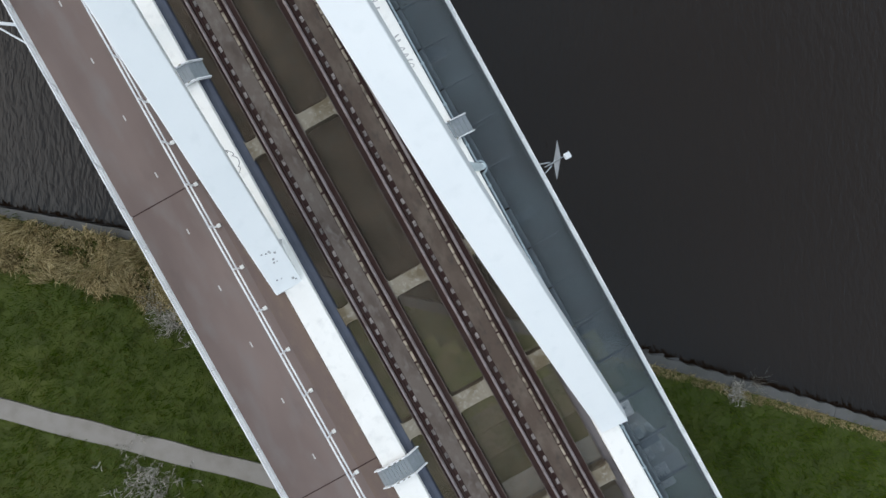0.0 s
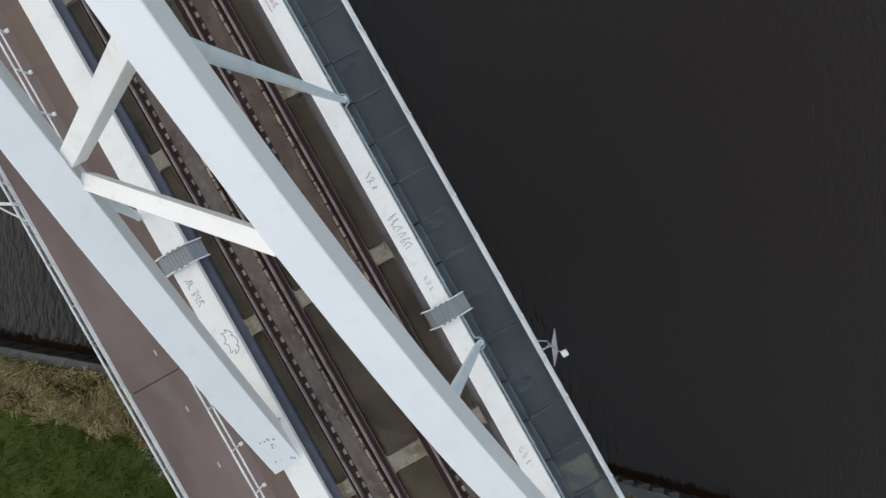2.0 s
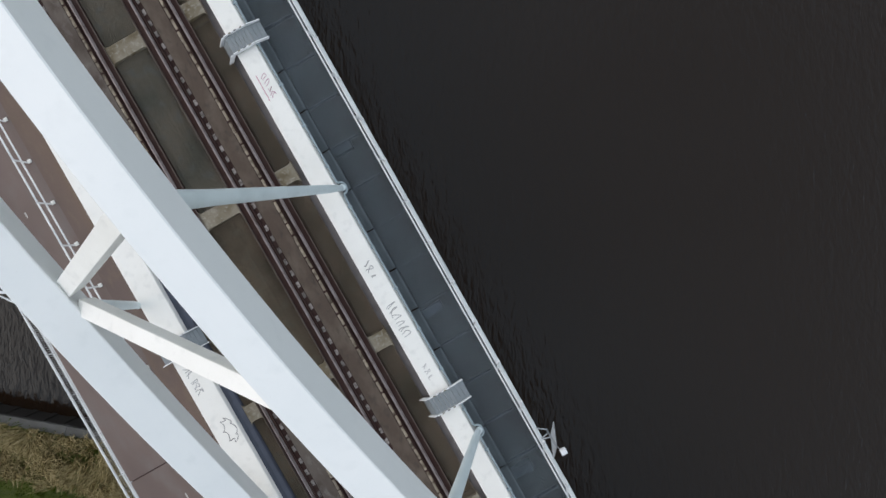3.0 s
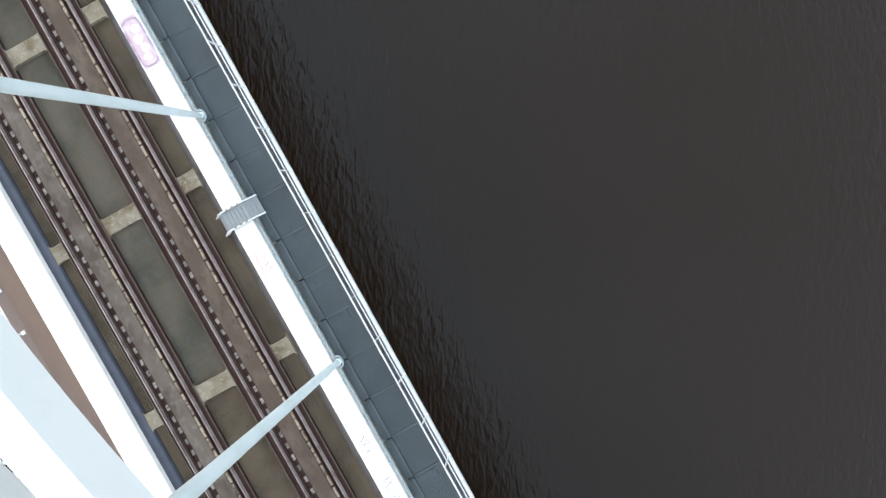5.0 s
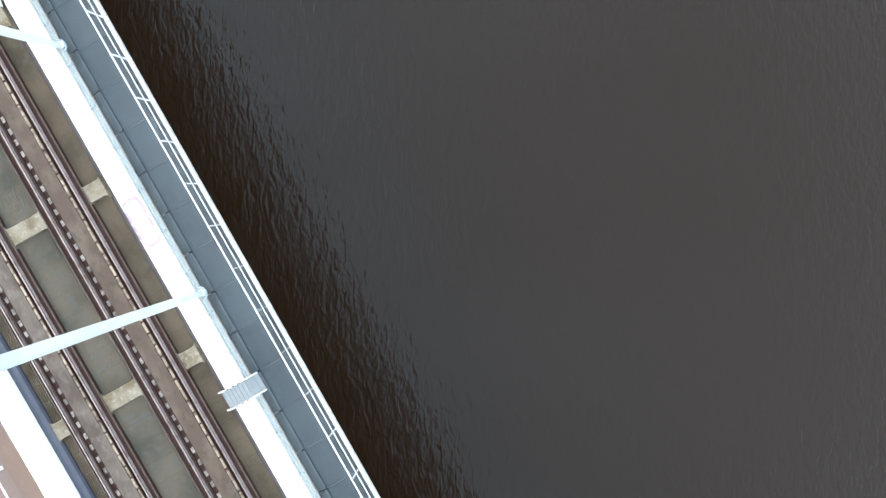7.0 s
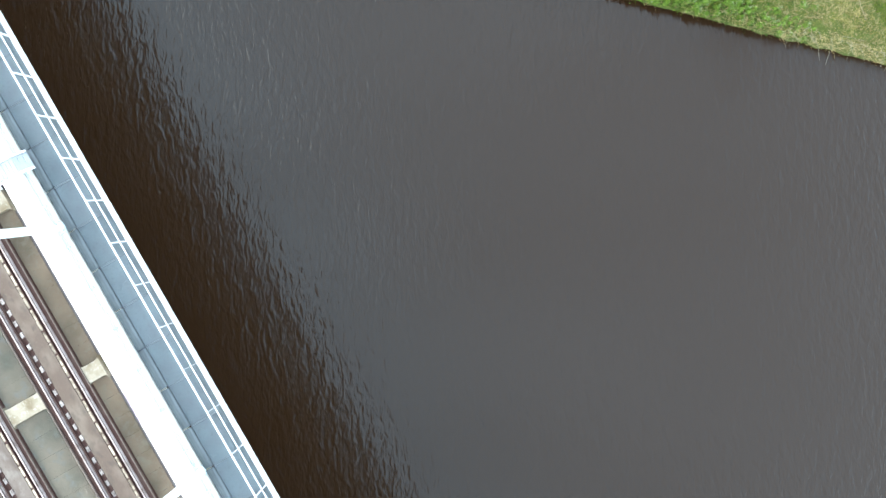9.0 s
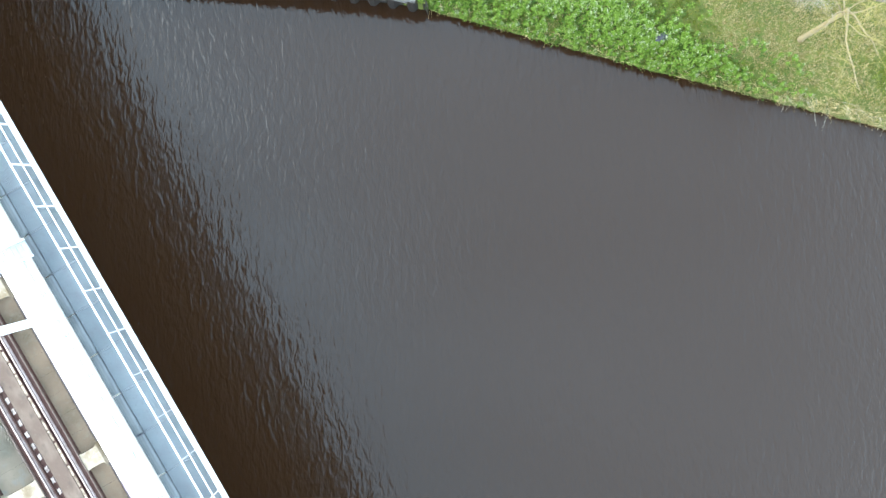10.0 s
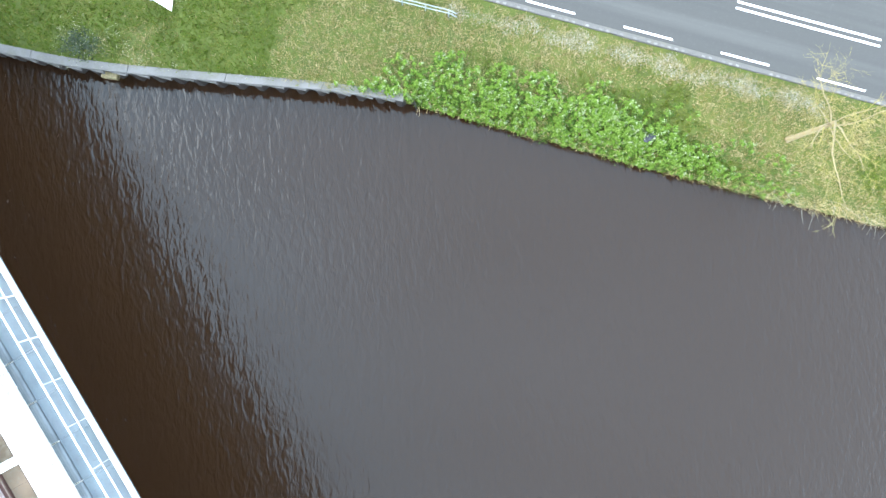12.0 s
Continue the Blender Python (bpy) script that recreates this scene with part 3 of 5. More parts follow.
def build_arch(left):
    foot, mid = FOOT[left], arch_side(left)
    sgn = 1 if left else -1
    rings = []
    for i in range(61):
        s = SPAN * i / 60
        z = arch_top(s)
        slope = 4 * RISE * (SPAN - 2 * s) / SPAN ** 2
        nrm = Vector((0, -slope, 1)).normalized()
        lean_dir = Vector((sgn * LEAN, 0, 0))
        down = -(nrm + lean_dir * nrm.z)
        across = Vector((1, 0, -sgn * LEAN)).normalized()
        c = Vector((mid(z), foot + s, z))
        if i in (0, 60):
            down = Vector((-sgn * LEAN, 0, -1))
        h, e = ARCH_W / 2, 0.035
        lo, hi = (-h, inner_half(z)) if left else (-inner_half(z), h)
        pts = []
        for a, d in ((lo, ARCH_D - e), (lo + e, ARCH_D), (hi - e, ARCH_D), (hi, ARCH_D - e), (hi, e), (hi - e, 0), (lo + e, 0), (lo, e)):
            pts.append(c + across * a + down * d)
        rings.append(pts)
    arch = thing("arch_rib", "white painted steel box arch leaning inwards over the tracks", "arch", "arch ribs", "structure")
    part("rib_body", Geo().sweep(rings), WHITE, arch)
    return arch


build_arch(True)
build_arch(False)


def rib_point(left, y, inner, drop):
    """A point on an arch: inner 1 for the edge towards the tracks, -1 for the outer edge."""
    s = y - FOOT[left]
    z = arch_top(s) - drop
    x = arch_side(left)(z)
    return Vector((x + (1 if left else -1) * inner * (inner_half(z) if inner > 0 else ARCH_W / 2), y, z))


def brace(y_left, y_right, tilt, drop=0.34, w=0.56, d=0.54):
    """A box between the arches; its top face follows the slope of the ribs."""
    a, b = rib_point(True, y_left, 0.95, drop), rib_point(False, y_right, 0.85, drop)
    along = (b - a).normalized()
    side = Vector((0, -tilt, 1)).cross(along).normalized()
    up = along.cross(side)
    rings = []
    for p in (a, b):
        rings.append([p + side * i * w / 2 - up * j for i, j in ((-1, d), (1, d), (1, 0.03), (0.95, 0), (-0.95, 0), (-1, 0.03))])
    return solid("cross_brace", Geo().sweep(rings), WHITE_DIRTY, "white painted steel box brace between the arches", "brace", "arch braces", "structure")


brace(12.4, 7.02, 0.16)
brace(13.05, 12.75, 0.2, w=0.62, d=0.55)


# ---- hangers ----
PITCH = 12.87


def hanger(left, y):
    foot = Vector((-4.82 if left else 6.13, y, -0.25))
    s = y - FOOT[left]
    z = arch_top(s) - ARCH_D * 0.8
    top = Vector((arch_side(left)(z), y, z))
    ob = thing("hanger", "slender white round steel hanger from arch to girder", "hanger", "hangers", "structure")
    pts = [foot.lerp(top, k) for k in (0.0, 0.06, 0.12, 0.8, 0.93, 1.0)]
    rod = part("rod", Geo().tube(pts, [0.13, 0.15, 0.185, 0.25, 0.29, 0.42], 18), HANGER_PAINT, ob, smooth=True)
    part("collar", Geo().tube([foot + Vector((0, 0, 0.22)), foot + Vector((0, 0, 0.30))], 0.16, 16), HANGER_PAINT, rod, smooth=True)


for k in range(0, 5):
    hanger(False, PITCH * k)
for k in range(1, 6):
    hanger(True, PITCH * k - 0.1)

# ---- cross girders and tracks ----
beams = [5.85 + 8.78 * k for k in range(0, 9)] + [-2.98, -9.15, -15.4, -21.6, -28, -34, -40]
BEAM_Z = -0.10


def cross_girder(y):
    ob = thing("cross_girder", "pale stained steel cross girder between the tracks", "cross girder", "cross girders", "structure", at=(0, y, 0))
    for x0, x1 in ((-3.0, -2.34), (-0.30, 1.46), (3.66, 4.6)):
        r, w = 0.16, 0.40
        ring = []
        for sx, xe in ((1, x1), (-1, x0)):
            for sy in (-1, 1) if sx > 0 else (1, -1):
                pts = [(xe, sy * (w + r))] + [(xe - sx * r * (1 - math.sin(b)), sy * (w + r * (1 - math.cos(b)) * 1.0)) for b in (1.2, 0.8, 0.4, 0.0)]
                ring += pts if sy > 0 and sx < 0 or sy < 0 and sx > 0 else pts
                if (sx > 0 and sy < 0) or (sx < 0 and sy > 0):
                    ring[-5:] = list(reversed(pts))
        g = Geo().sweep([[(x, yy, -0.9) for x, yy in ring], [(x, yy, BEAM_Z) for x, yy in ring]])
        part("flange", g, BEAM, ob)
    return ob


for y in beams:
    cross_girder(y)


def track(xl, xr, plate, label):
    t = thing("railway_track", label, "railway track", "railway tracks", "structure")
    part("centre_plate", Geo().cham(xl + 0.40, xr - 0.40, Y0, Y1, -0.42, -0.12, 0.01), plate, t, "dusty brown plate between the rails")
    for x, sgn in ((xl, -1), (xr, 1)):
        edge = 0.18 if x < -1 else 0.34
        lo, hi = min(x + sgn * edge, x - sgn * 0.40), max(x + sgn * edge, x - sgn * 0.40)
        part("stringer", Geo().cham(lo, hi, Y0, Y1, -0.9, -0.14, 0.015), RUST, t, "dark rusty steel rail bearer")
        part("lip", Geo().box(x + sgn * (edge - 0.01) - 0.02, x + sgn * (edge - 0.01) + 0.02, Y0, Y1, -0.14, -0.05), LIP, t, "thin worn steel edge strip")
        part("rail", Geo().sweep([[(x - 0.075, y, -0.14), (x + 0.075, y, -0.14), (x + 0.06, y, -0.11), (x + 0.012, y, -0.09), (x + 0.012, y, -0.03), (x + 0.036, y, -0.01), (x + 0.03, y, 0.03), (x - 0.03, y, 0.03), (x - 0.036, y, -0.01), (x - 0.012, y, -0.03), (x - 0.012, y, -0.09), (x - 0.06, y, -0.11)] for y in (Y0, Y1)]), RAILHEAD, t)
        part("guard_strip", Geo().box(x - sgn * 0.19 - 0.02, x - sgn * 0.19 + 0.02, Y0, Y1, -0.14, -0.02), RUST, t)
        if sgn < 0:
            block = Geo().sweep([[(a - 0.072, -0.15 + 0.04 * k, z), (a + 0.072, -0.11 - 0.03 * k, z), (a + 0.072, 0.15 - 0.04 * k, z), (a - 0.072, 0.11 + 0.02 * k, z)] for z, k, a in ((0, 0, 0), (0.045, 0, 0), (0.065, 1, 0.01))]).mesh("fastening_block", PAD)
        else:
            block = Geo().cham(-0.062, 0.062, -0.262, 0.262, 0, 0.05, 0.014).mesh("fastening_block", PAD_LONG)
        for k in range(0, 126):
            y = -26.0 + 0.6 * k + random.uniform(-0.03, 0.03)
            part("fastening_block", block, PAD, t, at=(x - sgn * 0.312 + random.uniform(-0.012, 0.012), y, -0.14 - random.uniform(0, 0.02)))
    return t


track(-2.17, -0.65, TRACKBED_PALE, "railway track on dark steel bearers with pale fastenings")
track(1.81, 3.36, TRACKBED, "railway track on dark steel bearers with pale fastenings and dusty centre plate")


# ---- gratings ----
def grating_mesh(name, width, length, pitch, thick, deep, material):
    g, spaced = Geo(), random.Random(17)
    n = int(width / pitch)
    for i in range(n + 1):
        x = -width / 2 + width * (i + (spaced.uniform(-0.28, 0.28) if 0 < i < n else 0)) / n
        g.box(x - thick / 2, x + thick / 2, 0.0, length, -deep, 0)
    for y in np.arange(0.02, length - 0.01, 0.04):
        y += spaced.uniform(-0.012, 0.012)
        g.box(-width / 2, width / 2, y - 0.0011, y + 0.0011, -0.012, -0.003)
    return g.mesh(name, material)


WALK_Z = -0.82
walkway = thing("walkway", "blue-grey steel grating walkway outside the girder", "walkway", kind="structure")
panel = grating_mesh("grating_panel", 1.88, PANEL, 0.012, 0.0021, 0.034, GRATE)
lip_ring = [(-0.40, -0.06), (-0.40, -0.02), (-0.28, -0.015), (-0.21, 0.015), (-0.14, 0.065), (-0.07, 0.10), (-0.01, 0.11), (0.03, 0.095), (0.055, 0.055), (0.055, -0.06)]
trunk_mesh = Geo().sweep([[(x, y, z) for x, z in lip_ring] for y in (0.035, PANEL - 0.035)]).mesh("cable_trunk", TRUNK, True)
arm_ring = [[(-0.88, y, 0.0), (0.55, y, 0.0), (0.55, y, 0.008), (-0.70, y, 0.05), (-0.88, y, 0.05)] for y in (-0.014, 0.014)]
joint = Geo().sweep(arm_ring).mesh("joint_strip", PALE_STEEL)
bracket = Geo().cham(-0.88, 0.62, -0.03, 0.03, -0.25, 0, 0.01).mesh("bracket", GREY_BLUE)
part("toe_plate", Geo().box(8.312, 8.328, Y0, Y1, WALK_Z - 0.02, -0.25), TRUNK, walkway, "blue-grey kick plate along the walkway edge")
outrigger = Geo().cham(-0.06, 0.012, -0.02, 0.02, WALK_Z + 0.01, -0.30, 0.005).mesh("outrigger", PALE_STEEL)
for k in range(-20, 43):
    y = PANEL * k - 0.15
    part("grating_panel", panel, GRATE, walkway, at=(7.37, y, WALK_Z))
    part("cable_trunk", trunk_mesh, TRUNK, walkway, "rounded blue-grey cable trunk", at=(6.36, y, WALK_Z + 0.01))
    part("joint_strip", joint, PALE_STEEL, walkway, at=(7.32, y, WALK_Z + 0.001))
    part("bracket", bracket, GREY_BLUE, walkway, at=(7.33, y, WALK_Z - 0.05))
    part("outrigger", outrigger, PALE_STEEL, walkway, at=(8.30, y + 0.6, 0.0))

floor_grating = thing("track_gratings", "dirty olive-grey steel gratings between and beside the rails", "grating", kind="structure")
sizes = {}
order = sorted(beams)
for a, b in zip(order, order[1:]):
    n = max(1, round((b - a - 0.8) / 1.0))
    step = (b - a - 0.8) / n
    for x0, x1 in ((-2.95, -2.37), (-0.29, 1.45), (3.72, 4.55)):
        # middle bays past y = 12 take the colour that includes the water sheen
        worn = GRATE_TEAL if x0 == -0.29 and a > 12 else GRATE_OLD
        key = (round(step, 3), x0, worn.name)
        if key not in sizes:
            sizes[key] = grating_mesh("grating_panel", x1 - x0, step - 0.006, 0.012, 0.0019, 0.034, worn)
        for i in range(n):
            part("grating_panel", sizes[key], worn, floor_grating, at=((x0 + x1) / 2, a + 0.4 + step * i, -0.3))

# ---- cable pipe beside the walkway, bent round each hanger ----
PIPE = mat("pale_blue_pipe_paint", (0.36, 0.44, 0.48), 0.45, grain=[(2.5, (0.28, 0.34, 0.37), 0.45, 0.7, 0.7)])


def cable_pipe(x, side, hanger_ys, z, label):
    ob = thing("cable_pipe", label, "pipe", kind="structure")
    pts, y = [], Y0
    for h in list(hanger_ys) + [None]:
        end = Y1 if h is None else h - 0.42
        for q in np.arange(y, end, 2.0):
            pts.append((x, q, z))
        if h is not None:
            for dy, dx in ((-0.40, 0.0), (-0.32, 0.015), (-0.28, 0.08), (-0.26, 0.17), (-0.17, 0.255), (0.0, 0.29), (0.17, 0.255), (0.26, 0.17), (0.28, 0.08), (0.32, 0.015), (0.40, 0.0)):
                pts.append((x + side * dx, h + dy, z))
            y = h + 0.5
    part("tube", Geo().tube(pts, 0.048, 8), PIPE, ob, smooth=True)
    clip = Geo().cham(-0.16, 0.075, -0.05, 0.05, -0.085, 0.07, 0.02).mesh("clip", PIPE)
    for k in range(-17, 40):
        yy = PANEL * k + 1.2
        if min(abs(yy - h) for h in hanger_ys) > 0.6:
            part("clip", clip, PIPE, ob, at=(x, yy, z))
    return ob


cable_pipe(6.02, 1, [PITCH * k for k in range(0, 5)], -0.06, "pale blue cable pipe looping round the hanger feet")

# ---- steel steps that cross the girders ----
def girder_steps(profile, y0, y1, label):
    ob = thing("girder_steps", label, "steps", "steps over the girders")
    plates = []
    for y in (y0, y1):
        g = Geo()
        for (xa, za), (xb, zb) in zip(profile, profile[1:]):
            d = Vector((xb - xa, 0, zb - za)).normalized()
            n = Vector((-d.z, 0, d.x))
            a, b = Vector((xa, y, za)), Vector((xb, y, zb))
            q = [a - n * 0.06, b - n * 0.06, b + n * 0.16, a + n * 0.16]
            g.add([p + Vector((0, e, 0)) for e in (-0.022, 0.022) for p in q], [(0, 1, 2, 3), (7, 6, 5, 4), (0, 4, 5, 1), (1, 5, 6, 2), (2, 6, 7, 3), (3, 7, 4, 0)])
        plates.append(part("side_plate", g, RAIL_WHITE, ob, "white bent steel side plate"))
    for (xa, za), (xb, zb) in zip(profile, profile[1:]):
        a, b = Vector((xa, 0, za)), Vector((xb, 0, zb))
        n = max(2, int((b - a).length / 0.17))
        ang = -math.atan2(zb - za, xb - xa)
        for i in range(n):
            c = a.lerp(b, (i + 0.5) / n)
            m = Matrix.Translation((c.x, (y0 + y1) / 2, c.z)) @ Matrix.Rotation(ang, 4, "Y")
            part("tread", Geo().cham(-(b - a).length / n / 2 + 0.004, (b - a).length / n / 2 - 0.004, -(y1 - y0) / 2 + 0.03, (y1 - y0) / 2 - 0.03, -0.02, 0.012, 0.006, m), STEP_STEEL, ob, "pale grey steel tread")
    for y, plate in zip((y0, y1), plates):
        for i in range(3):
            xm = (profile[1][0] + profile[2][0]) / 2 - 0.3 + 0.28 * i
            part("hazard_mark", Geo().box(xm, xm + 0.12, y - 0.024, y + 0.024, profile[1][1] + 0.16, profile[1][1] + 0.164), YELLOW if i % 2 == 0 else INK_DARK, plate, "small faded yellow and black mark")
    return ob


for ya, yb in ((1.62, 2.50), (20.44, 21.34), (41.52, 42.36)):
    girder_steps([(4.46, -0.42), (4.86, 0.33), (5.95, 0.33), (6.58, 0.10)], ya, yb, "white steel steps crossing the girder to the walkway")
for ya, yb in ((9.70, 10.58), (-10.86, -9.98)):
    girder_steps([(-5.0, 0.16), (-4.62, 0.44), (-3.42, 0.44), (-2.86, -0.10)], ya, yb, "white steel steps crossing the girder from the cycle path")

# ---- waterway sign on the walkway edge and the bracket opposite ----
BOARD_GREY = mat("board_back_metal", (0.14, 0.135, 0.135), 0.5, 0.3, grain=[(4, (0.10, 0.095, 0.095), 0.45, 0.7, 0.7)])
sign = thing("waterway_sign", "grey diamond waterway board on brackets outside the railing", "sign", at=(8.6, -1.45, 0.0))
for dy, z in ((-0.22, 0.35), (0.22, 0.35), (0.0, 1.2)):
    part("bracket_arm", Geo().tube([(-0.12, dy * 1.2, z - 0.35), (0.28, dy * 0.4, z)], 0.028, 8), CABINET, sign, smooth=True)
part("mast", Geo().tube([(0.28, 0, 0.1), (0.28, 0, 2.5)], 0.035, 10), CABINET, sign, smooth=True)
board = Matrix.Translation((0.34, 0.0, 1.75)) @ Matrix.Rotation(radians(-29), 4, "Z") @ Matrix.Rotation(radians(45), 4, "X")
sign_board = part("board", Geo().cham(-0.014, 0.014, -0.58, 0.58, -0.58, 0.58, 0.006, board), BOARD_GREY, sign, "grey square board set on its corner")
part("board_rim", Geo().cham(-0.02, -0.014, -0.60, 0.60, -0.60, 0.60, 0.002, board), CABINET, sign_board)
lamp_arm = part("lamp_arm", Geo().tube([(0.32, 0.0, 2.4), (0.40, -0.03, 2.8), (0.49, -0.07, 3.05)], 0.022, 8), CABINET, sign, smooth=True)
part("lamp_box", Geo().cham(0.36, 0.62, -0.20, 0.06, 3.04, 3.26, 0.03), RAIL_WHITE, lamp_arm, "small white lamp housing")

holder = thing("lamp_bracket", "white tubular bracket outside the cycle path railing", "bracket", at=(-9.5, 15.6, 0))
part("upper_tube", Geo().tube([(0.02, 0.48, -0.3), (-0.15, 0.6, -0.05), (-0.6, 0.85, 0.1), (-2.2, 1.7, 0.3)], [0.07, 0.075, 0.08, 0.075], 10), RAIL_WHITE, holder, smooth=True)
part("lower_tube", Geo().tube([(0.1, -0.75, -0.4), (-0.35, 0.0, -0.3), (-0.8, 0.75, -0.1), (-2.2, 1.6, 0.2)], 0.045, 8), RAIL_WHITE, holder, smooth=True)
part("strut", Geo().tube([(-0.05, -0.75, -0.38), (-0.05, 0.6, -0.38)], 0.05, 8), RAIL_WHITE, holder, smooth=True)
part("board", Geo().cham(-2.32, -2.2, 1.1, 2.3, -0.5, 0.9, 0.01), MARK, holder, "pale sign board on the bracket end")


# ---- spray paint on the girders ----
def scrawl(x, y, z, count, ink, width, label):
    """A row of loose strokes that stands for writing which cannot be read."""
    ob = thing("graffiti", label, "graffiti", "graffiti", at=(x, y, z))
    rnd = random.Random(int(abs(x * 31 + y * 17)))
    for k in range(count):
        yy, h = -0.30 * k, width * rnd.uniform(0.75, 1.1)
        pts = [Vector((rnd.uniform(-0.5, 0.5) * h, yy + rnd.uniform(-0.15, 0.13), 0)) for _ in range(3)]
        pts = [Vector((-0.5 * h, yy + rnd.uniform(-0.1, 0.1), 0)), pts[0], Vector((0.5 * h, yy + rnd.uniform(-0.1, 0.1), 0)), pts[1], Vector((-0.4 * h, yy - 0.13, 0))]
        smooth = []
        for i in range(len(pts) - 1):
            a, b, c, d = pts[max(i - 1, 0)], pts[i], pts[i + 1], pts[min(i + 2, len(pts) - 1)]
            for q in range(6):
                t = q / 6
                smooth.append(0.5 * ((2 * b) + (c - a) * t + (2 * a - 5 * b + 4 * c - d) * t * t + (3 * b - a - 3 * c + d) * t ** 3))
        smooth.append(pts[-1])
        g, w, rows = Geo(), 0.018, []
        for i, p in enumerate(smooth):
            d = (smooth[min(i + 1, len(smooth) - 1)] - smooth[max(i - 1, 0)]).normalized()
            n = Vector((-d.y, d.x, 0))
            rows.append([p - n * w, p + n * w, p + n * w + Vector((0, 0, 0.003 + 0.0004 * k)), p - n * w + Vector((0, 0, 0.003 + 0.0004 * k))])
        part("stroke", g.sweep(rows), ink, ob)
    return ob


def loop_paint(x, y, z, pts, ink, w, label):
    ob = thing("graffiti", label, "graffiti", "graffiti", at=(x, y, z))
    g = Geo()
    ps = [Vector((a, b, 0)) for a, b in pts]
    n = len(ps)
    inner, outer = [], []
    for i, p in enumerate(ps):
        d = (ps[(i + 1) % n] - ps[i - 1]).normalized()
        nn = Vector((-d.y, d.x, 0))
        inner.append(p - nn * w / 2)
        outer.append(p + nn * w / 2)
    top = Vector((0, 0, 0.004))
    g.add(inner + outer + [p + top for p in inner] + [p + top for p in outer], [(2 * n + i, 2 * n + (i + 1) % n, 3 * n + (i + 1) % n, 3 * n + i) for i in range(n)] + [(i, (i + 1) % n, 2 * n + (i + 1) % n, 2 * n + i) for i in range(n)] + [(n + i, 3 * n + i, 3 * n + (i + 1) % n, n + (i + 1) % n) for i in range(n)])
    part("outline", g, ink, ob)
    return ob


GZ = 0.162
scrawl(5.42, 7.1, GZ, 6, INK_GREY, 0.45, "grey sprayed scrawl on the white girder")
scrawl(5.40, 9.3, GZ, 3, INK_GREY, 0.30, "faint grey scrawl on the white girder")
scrawl(5.40, 3.9, GZ, 3, INK_FAINT, 0.22, "faded scrawl on the white girder")
scrawl(5.40, -5.2, GZ, 3, INK_FAINT, 0.35, "faded grey scrawl on the white girder")
scrawl(-4.2, 9.1, TOP + 0.002, 5, INK_GREY, 0.34, "grey sprayed scrawl on the cycle path girder")
cloud_pts = [(0.25 * math.cos(a) + 0.075 * math.cos(7 * a + 0.6), 0.56 * math.sin(a) + 0.085 * math.sin(6 * a + 0.4)) for a in np.linspace(0, 2 * math.pi, 72, endpoint=False)]
loop_paint(-3.85, 5.7, TOP + 0.002, cloud_pts, INK_DARK, 0.024, "dark sprayed cloud outline on the girder")
frame_pts = [(0.40 * math.copysign(abs(math.cos(a)) ** 0.35, math.cos(a)), 1.12 * math.copysign(abs(math.sin(a)) ** 0.35, math.sin(a)) + 0.03 * math.sin(9 * a)) for a in np.linspace(0.03, 2 * math.pi + 0.03, 56, endpoint=False)]
solid("graffiti", Geo().cham(4.99, 5.80, 28.65, 31.15, GZ - 0.03, GZ + 0.002, 0.001), INK_WASH, "broad pale pink wash sprayed over the girder top", "graffiti", "graffiti")
loop_paint(5.40, 29.85, GZ + 0.003, frame_pts, INK_LILAC, 0.10, "large faded lilac outline on the girder")
for k, (dx, dy, r) in enumerate(((0.10, 0.62, 0.20), (-0.02, 0.16, 0.22), (0.08, -0.30, 0.20), (0.0, -0.72, 0.17))):
    blob = [(r * math.cos(a) * (1 + 0.15 * math.sin(3 * a + k)), 1.05 * r * math.sin(a)) for a in np.linspace(0, 2 * math.pi, 18, endpoint=False)]
    solid("graffiti", Geo().sweep([[(5.40 + dx + p, 29.85 + dy + q, z) for p, q in blob] for z in (GZ - 0.02, GZ + 0.008 + 0.001 * k)]), WHITE, "round white painted letter body on the girder", "graffiti", "graffiti")
solid("graffiti", Geo().box(4.97, 5.07, 28.9, 30.9, GZ + 0.003, GZ + 0.006), INK_PALE, "long faded pink band on the girder", "graffiti", "graffiti")
solid("graffiti", Geo().box(5.2, 5.23, 17.9, 19.2, GZ, GZ + 0.003), INK_PINK, "thin pink sprayed line on the girder", "graffiti", "graffiti")
scrawl(5.5, 19.0, GZ, 4, INK_PALE, 0.26, "faint pink scrawl beside the pink line")
for i in range(9):
    rnd = random.Random(i)
    solid("paint_spot", Geo().tube([(-3.9 + rnd.uniform(-0.3, 0.3), 1.1 + rnd.uniform(-0.5, 0.5), TOP), (-3.9 + rnd.uniform(-0.3, 0.3), 1.1 + rnd.uniform(-0.5, 0.5), TOP + 0.004)], rnd.uniform(0.04, 0.08), 8), INK_GREY, "small grey paint spot on the girder", "paint spot", "paint spots")

splash = random.Random(77)
for i in range(12):
    y, side = splash.uniform(-0.45, 1.5), splash.uniform(-0.5, 0.75)
    p = rib_point(True, y, side, 0.0)
    p.z -= LEAN * (side * ARCH_W / 2) - 0.004
    s = y - FOOT[True]
    up = Vector((LEAN, -4 * RISE * (SPAN - 2 * s) / SPAN ** 2, 1)).normalized()
    solid("paint_spot", Geo().tube([p - up * 0.05, p + up * 0.012], splash.uniform(0.025, 0.065), 7), INK_GREY if i % 4 else INK_DARK, "small dark paint splash on the arch foot", "paint spot", "paint spots")

